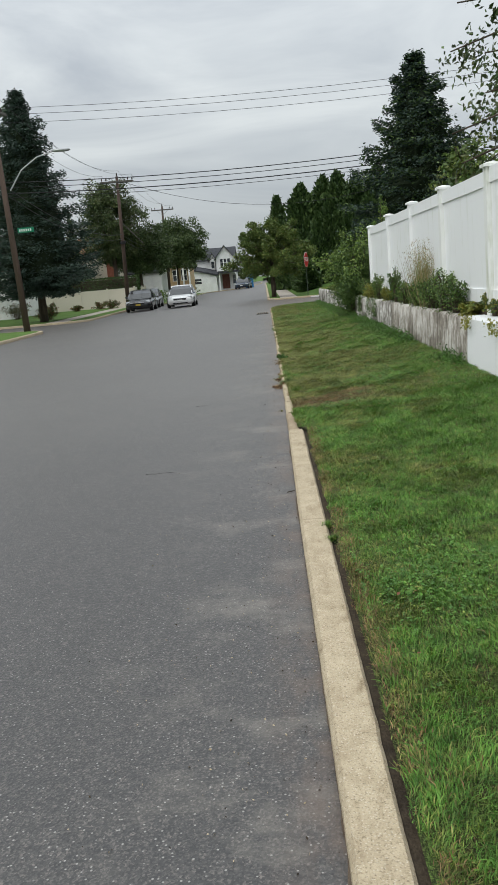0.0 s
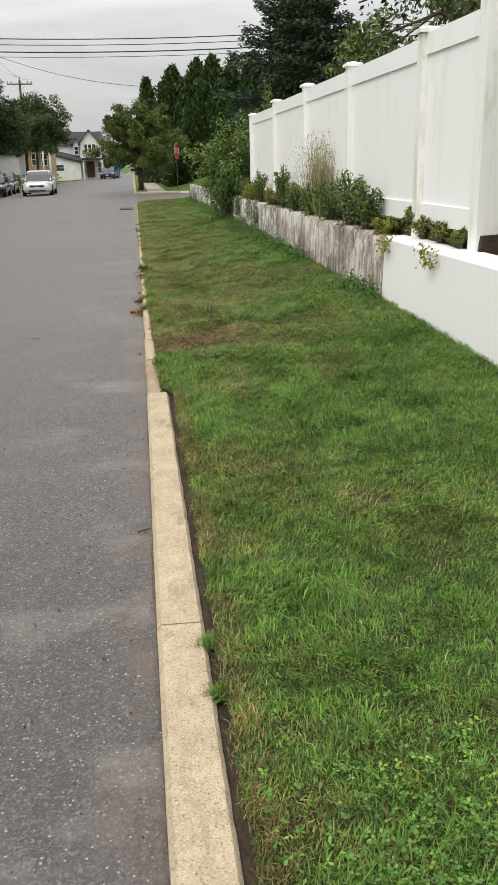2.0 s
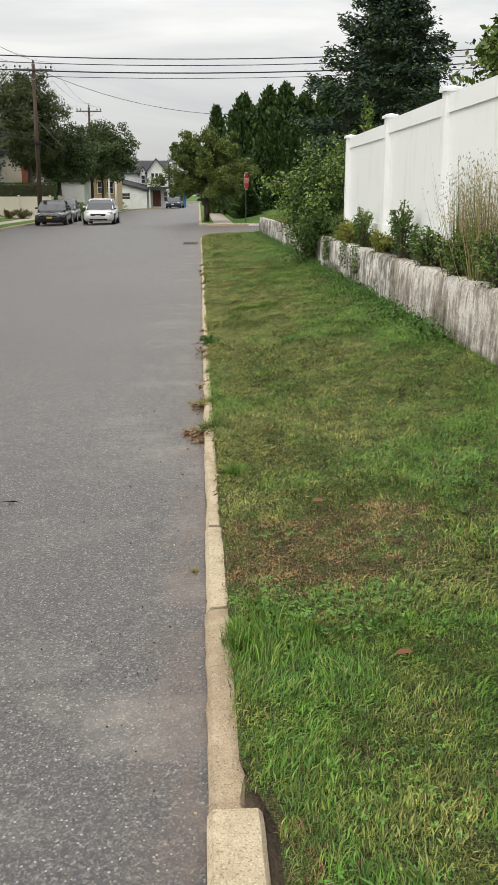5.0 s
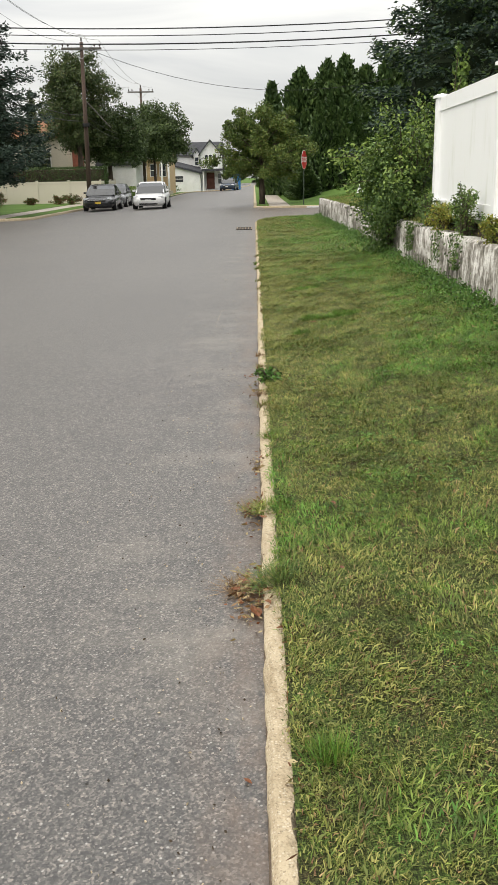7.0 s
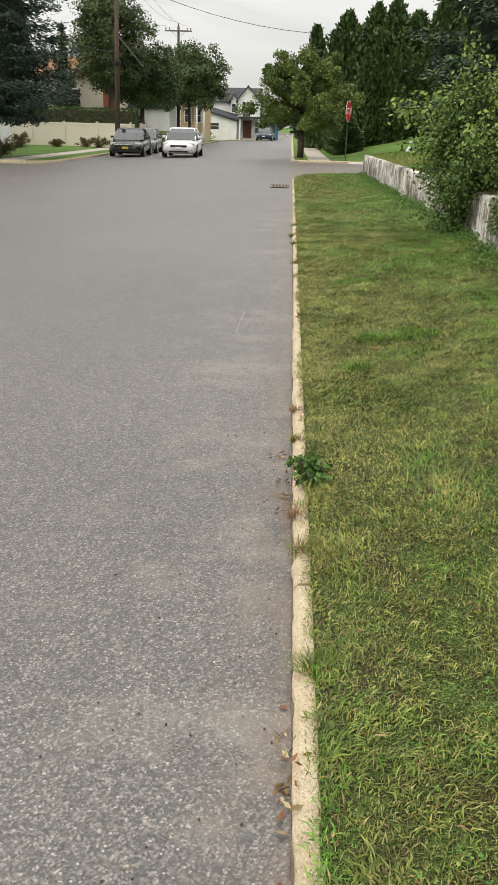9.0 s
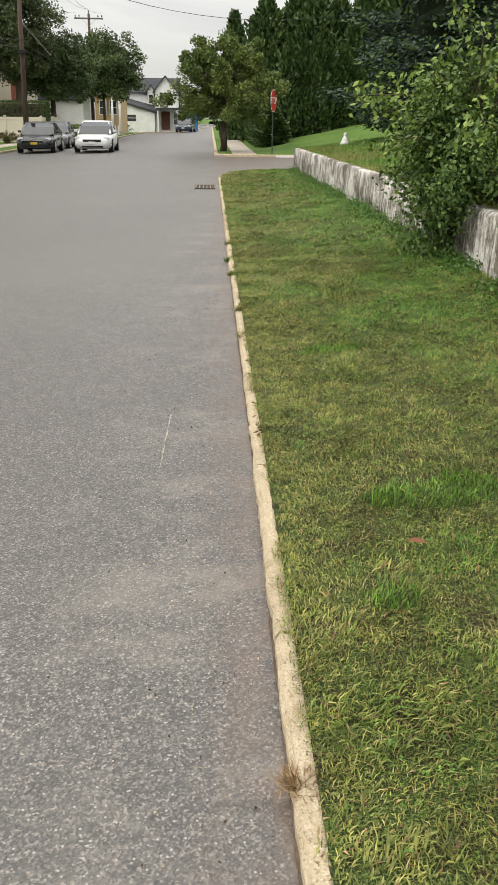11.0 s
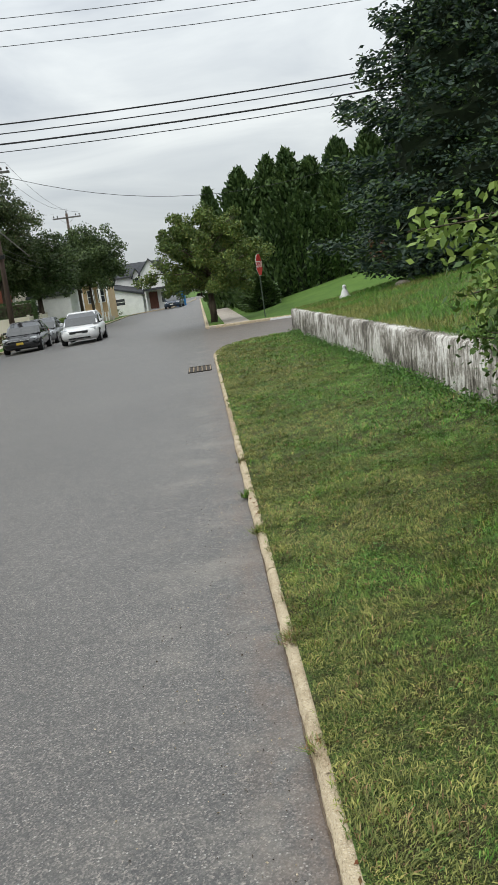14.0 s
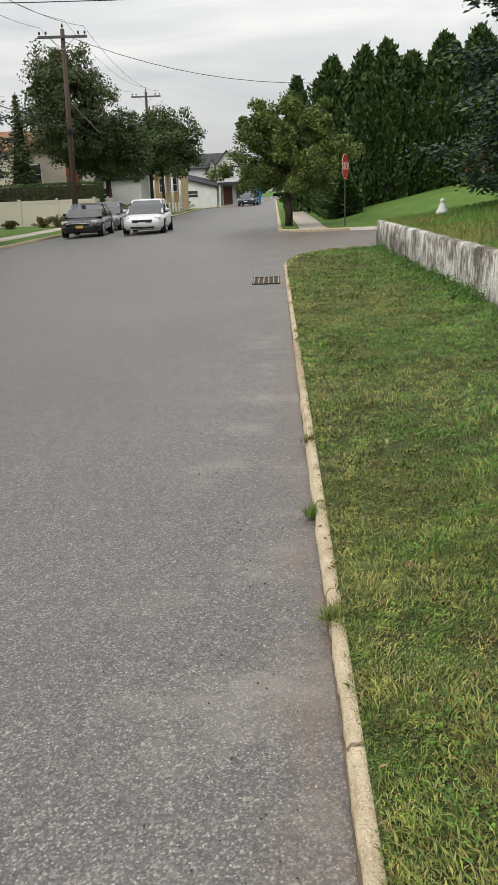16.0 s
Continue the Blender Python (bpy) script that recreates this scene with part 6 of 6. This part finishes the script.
# a crumbly line of dirt where road and kerb meet
rows = []
for i in range(720):
    y = 0.6 + i * 0.05
    w = 0.002 + 0.022 * max(0.0, noise.noise((y * 1.1, 2.0, 7.0)) - 0.1) + 0.01 * max(0.0, noise.noise((y * 9, 5.0, 7.0)))
    x = float(np.interp(y, [4.6, 7.57, 7.59, 15.9, 16.1], [0.012, 0.026, 0.04, 0.042, 0.05]))
    rows.append([(x + 0.006, y, 0.01), (x - w * 0.5, y, 0.006), (x - w, y, 0.0015)])
me = bpy.data.meshes.new("gutter_dirt")
me.from_pydata([p for r in rows for p in r], [], [(j * 3 + i, j * 3 + i + 1, j * 3 + i + 4, j * 3 + i + 3) for j in range(len(rows) - 1) for i in range(2)])
me.materials.append(M["dirt"])
tagged(new("gutter_dirt", me), "dark crumbly line of dirt along the kerb", "dirt", "", "structure")

# dry litter caught against the kerb
lx, ly = [], []
for cx, cy, rx, ry, count in ((-0.01, 11.1, 0.035, 0.11, 190), (0.01, 11.9, 0.025, 0.1, 90), (0.02, 12.5, 0.02, 0.1, 40), (0.12, 10.75, 0.015, 0.15, 50), (0.13, 10.2, 0.02, 0.2, 90), (0.0, 14.3, 0.03, 0.2, 60), (0.12, 17.6, 0.02, 0.3, 90), (0.12, 19.0, 0.02, 0.5, 90), (0.11, 22.5, 0.02, 0.8, 80)):
    lx.append(grng.normal(cx, rx, count))
    ly.append(grng.normal(cy, ry, count))
x, y = np.concatenate(lx), np.concatenate(ly)
p = np.stack([x, y, np.where(x > 0.04, 0.058, 0.008) + grng.uniform(0, 0.008, len(x))], 1)
d = unit(grng.normal(size=(len(x), 3)) * np.array([1, 1, 0.25]))
s = unit(np.cross(d, grng.normal(size=(len(x), 3))))
size = grng.uniform(0.005, 0.022, (len(x), 1))
slivers("leaf_litter", p - d * size, p + d * size, s * np.minimum(size * 0.5, 0.006), ["dead_leaf", "blade_dead", "straw"], grng.integers(0, 3, len(x)), None, "dry brown leaf crumbs and stalks along the kerb", "leaf litter", "stuff", mid=0.5)


def crack(points, width, label):
    """A ragged open crack with its dark filling."""
    low, top = [], []
    for i, (x, y) in enumerate(points):
        w = width * (0.3 + 0.7 * math.sin(math.pi * (i + 0.3) / len(points)))
        low.append((x, y - w))
        top.append((x + 0.004, y + w))
    tagged(finish("road_crack", prism(low + top[::-1], 0.001, 0.003), "iron"), label, "road mark", "", "structure")


for x0, y0, length, seed in ((-1.15, 6.4, 0.22, 1), (-1.02, 9.95, 0.12, 2)):
    crack([(x0 + length * k / 9, y0 + 0.03 * noise.noise((k * 0.55, seed * 3.1, 0.0)) + 0.02 * noise.noise((k * 1.7, seed * 5.1, 0.0))) for k in range(10)], 0.0025, "short ragged dark crack in the asphalt")

# pale broken scratch and loose grit on the asphalt
for i in range(9):
    y0 = 17.24 + i * 0.083
    x0 = -0.372 + 0.0175 * i / 9 + 0.002 * noise.noise((i * 1.3, 0.0, 4.0))
    w = 0.0016 + 0.0012 * (i % 3)
    tagged(finish("road_scratch", prism([(x0 - w, y0), (x0 + w, y0), (x0 + w * 0.8 + 0.002, y0 + 0.07 + 0.004 * (i % 4)), (x0 - w * 0.5 + 0.002, y0 + 0.07)], 0.0012, 0.003), "concrete"), "thin pale scratch on the asphalt", "road mark", "", "structure")
n = 2600
x, y = -np.abs(grng.normal(size=n)) * 0.35, grng.uniform(0.5, 30, n)
p = np.stack([x, y, x * 0 + 0.003], 1)
d = unit(grng.normal(size=(n, 3)) * np.array([1, 1, 0.5]))
s = unit(np.cross(d, grng.normal(size=(n, 3))))
size = grng.uniform(0.002, 0.006, (n, 1))
slivers("grit", p - d * size, p + d * size, s * size * 0.7, ["kerb", "soil"], grng.integers(0, 2, n), None, "loose pale grit in the gutter", "grit", "stuff", mid=0.5)
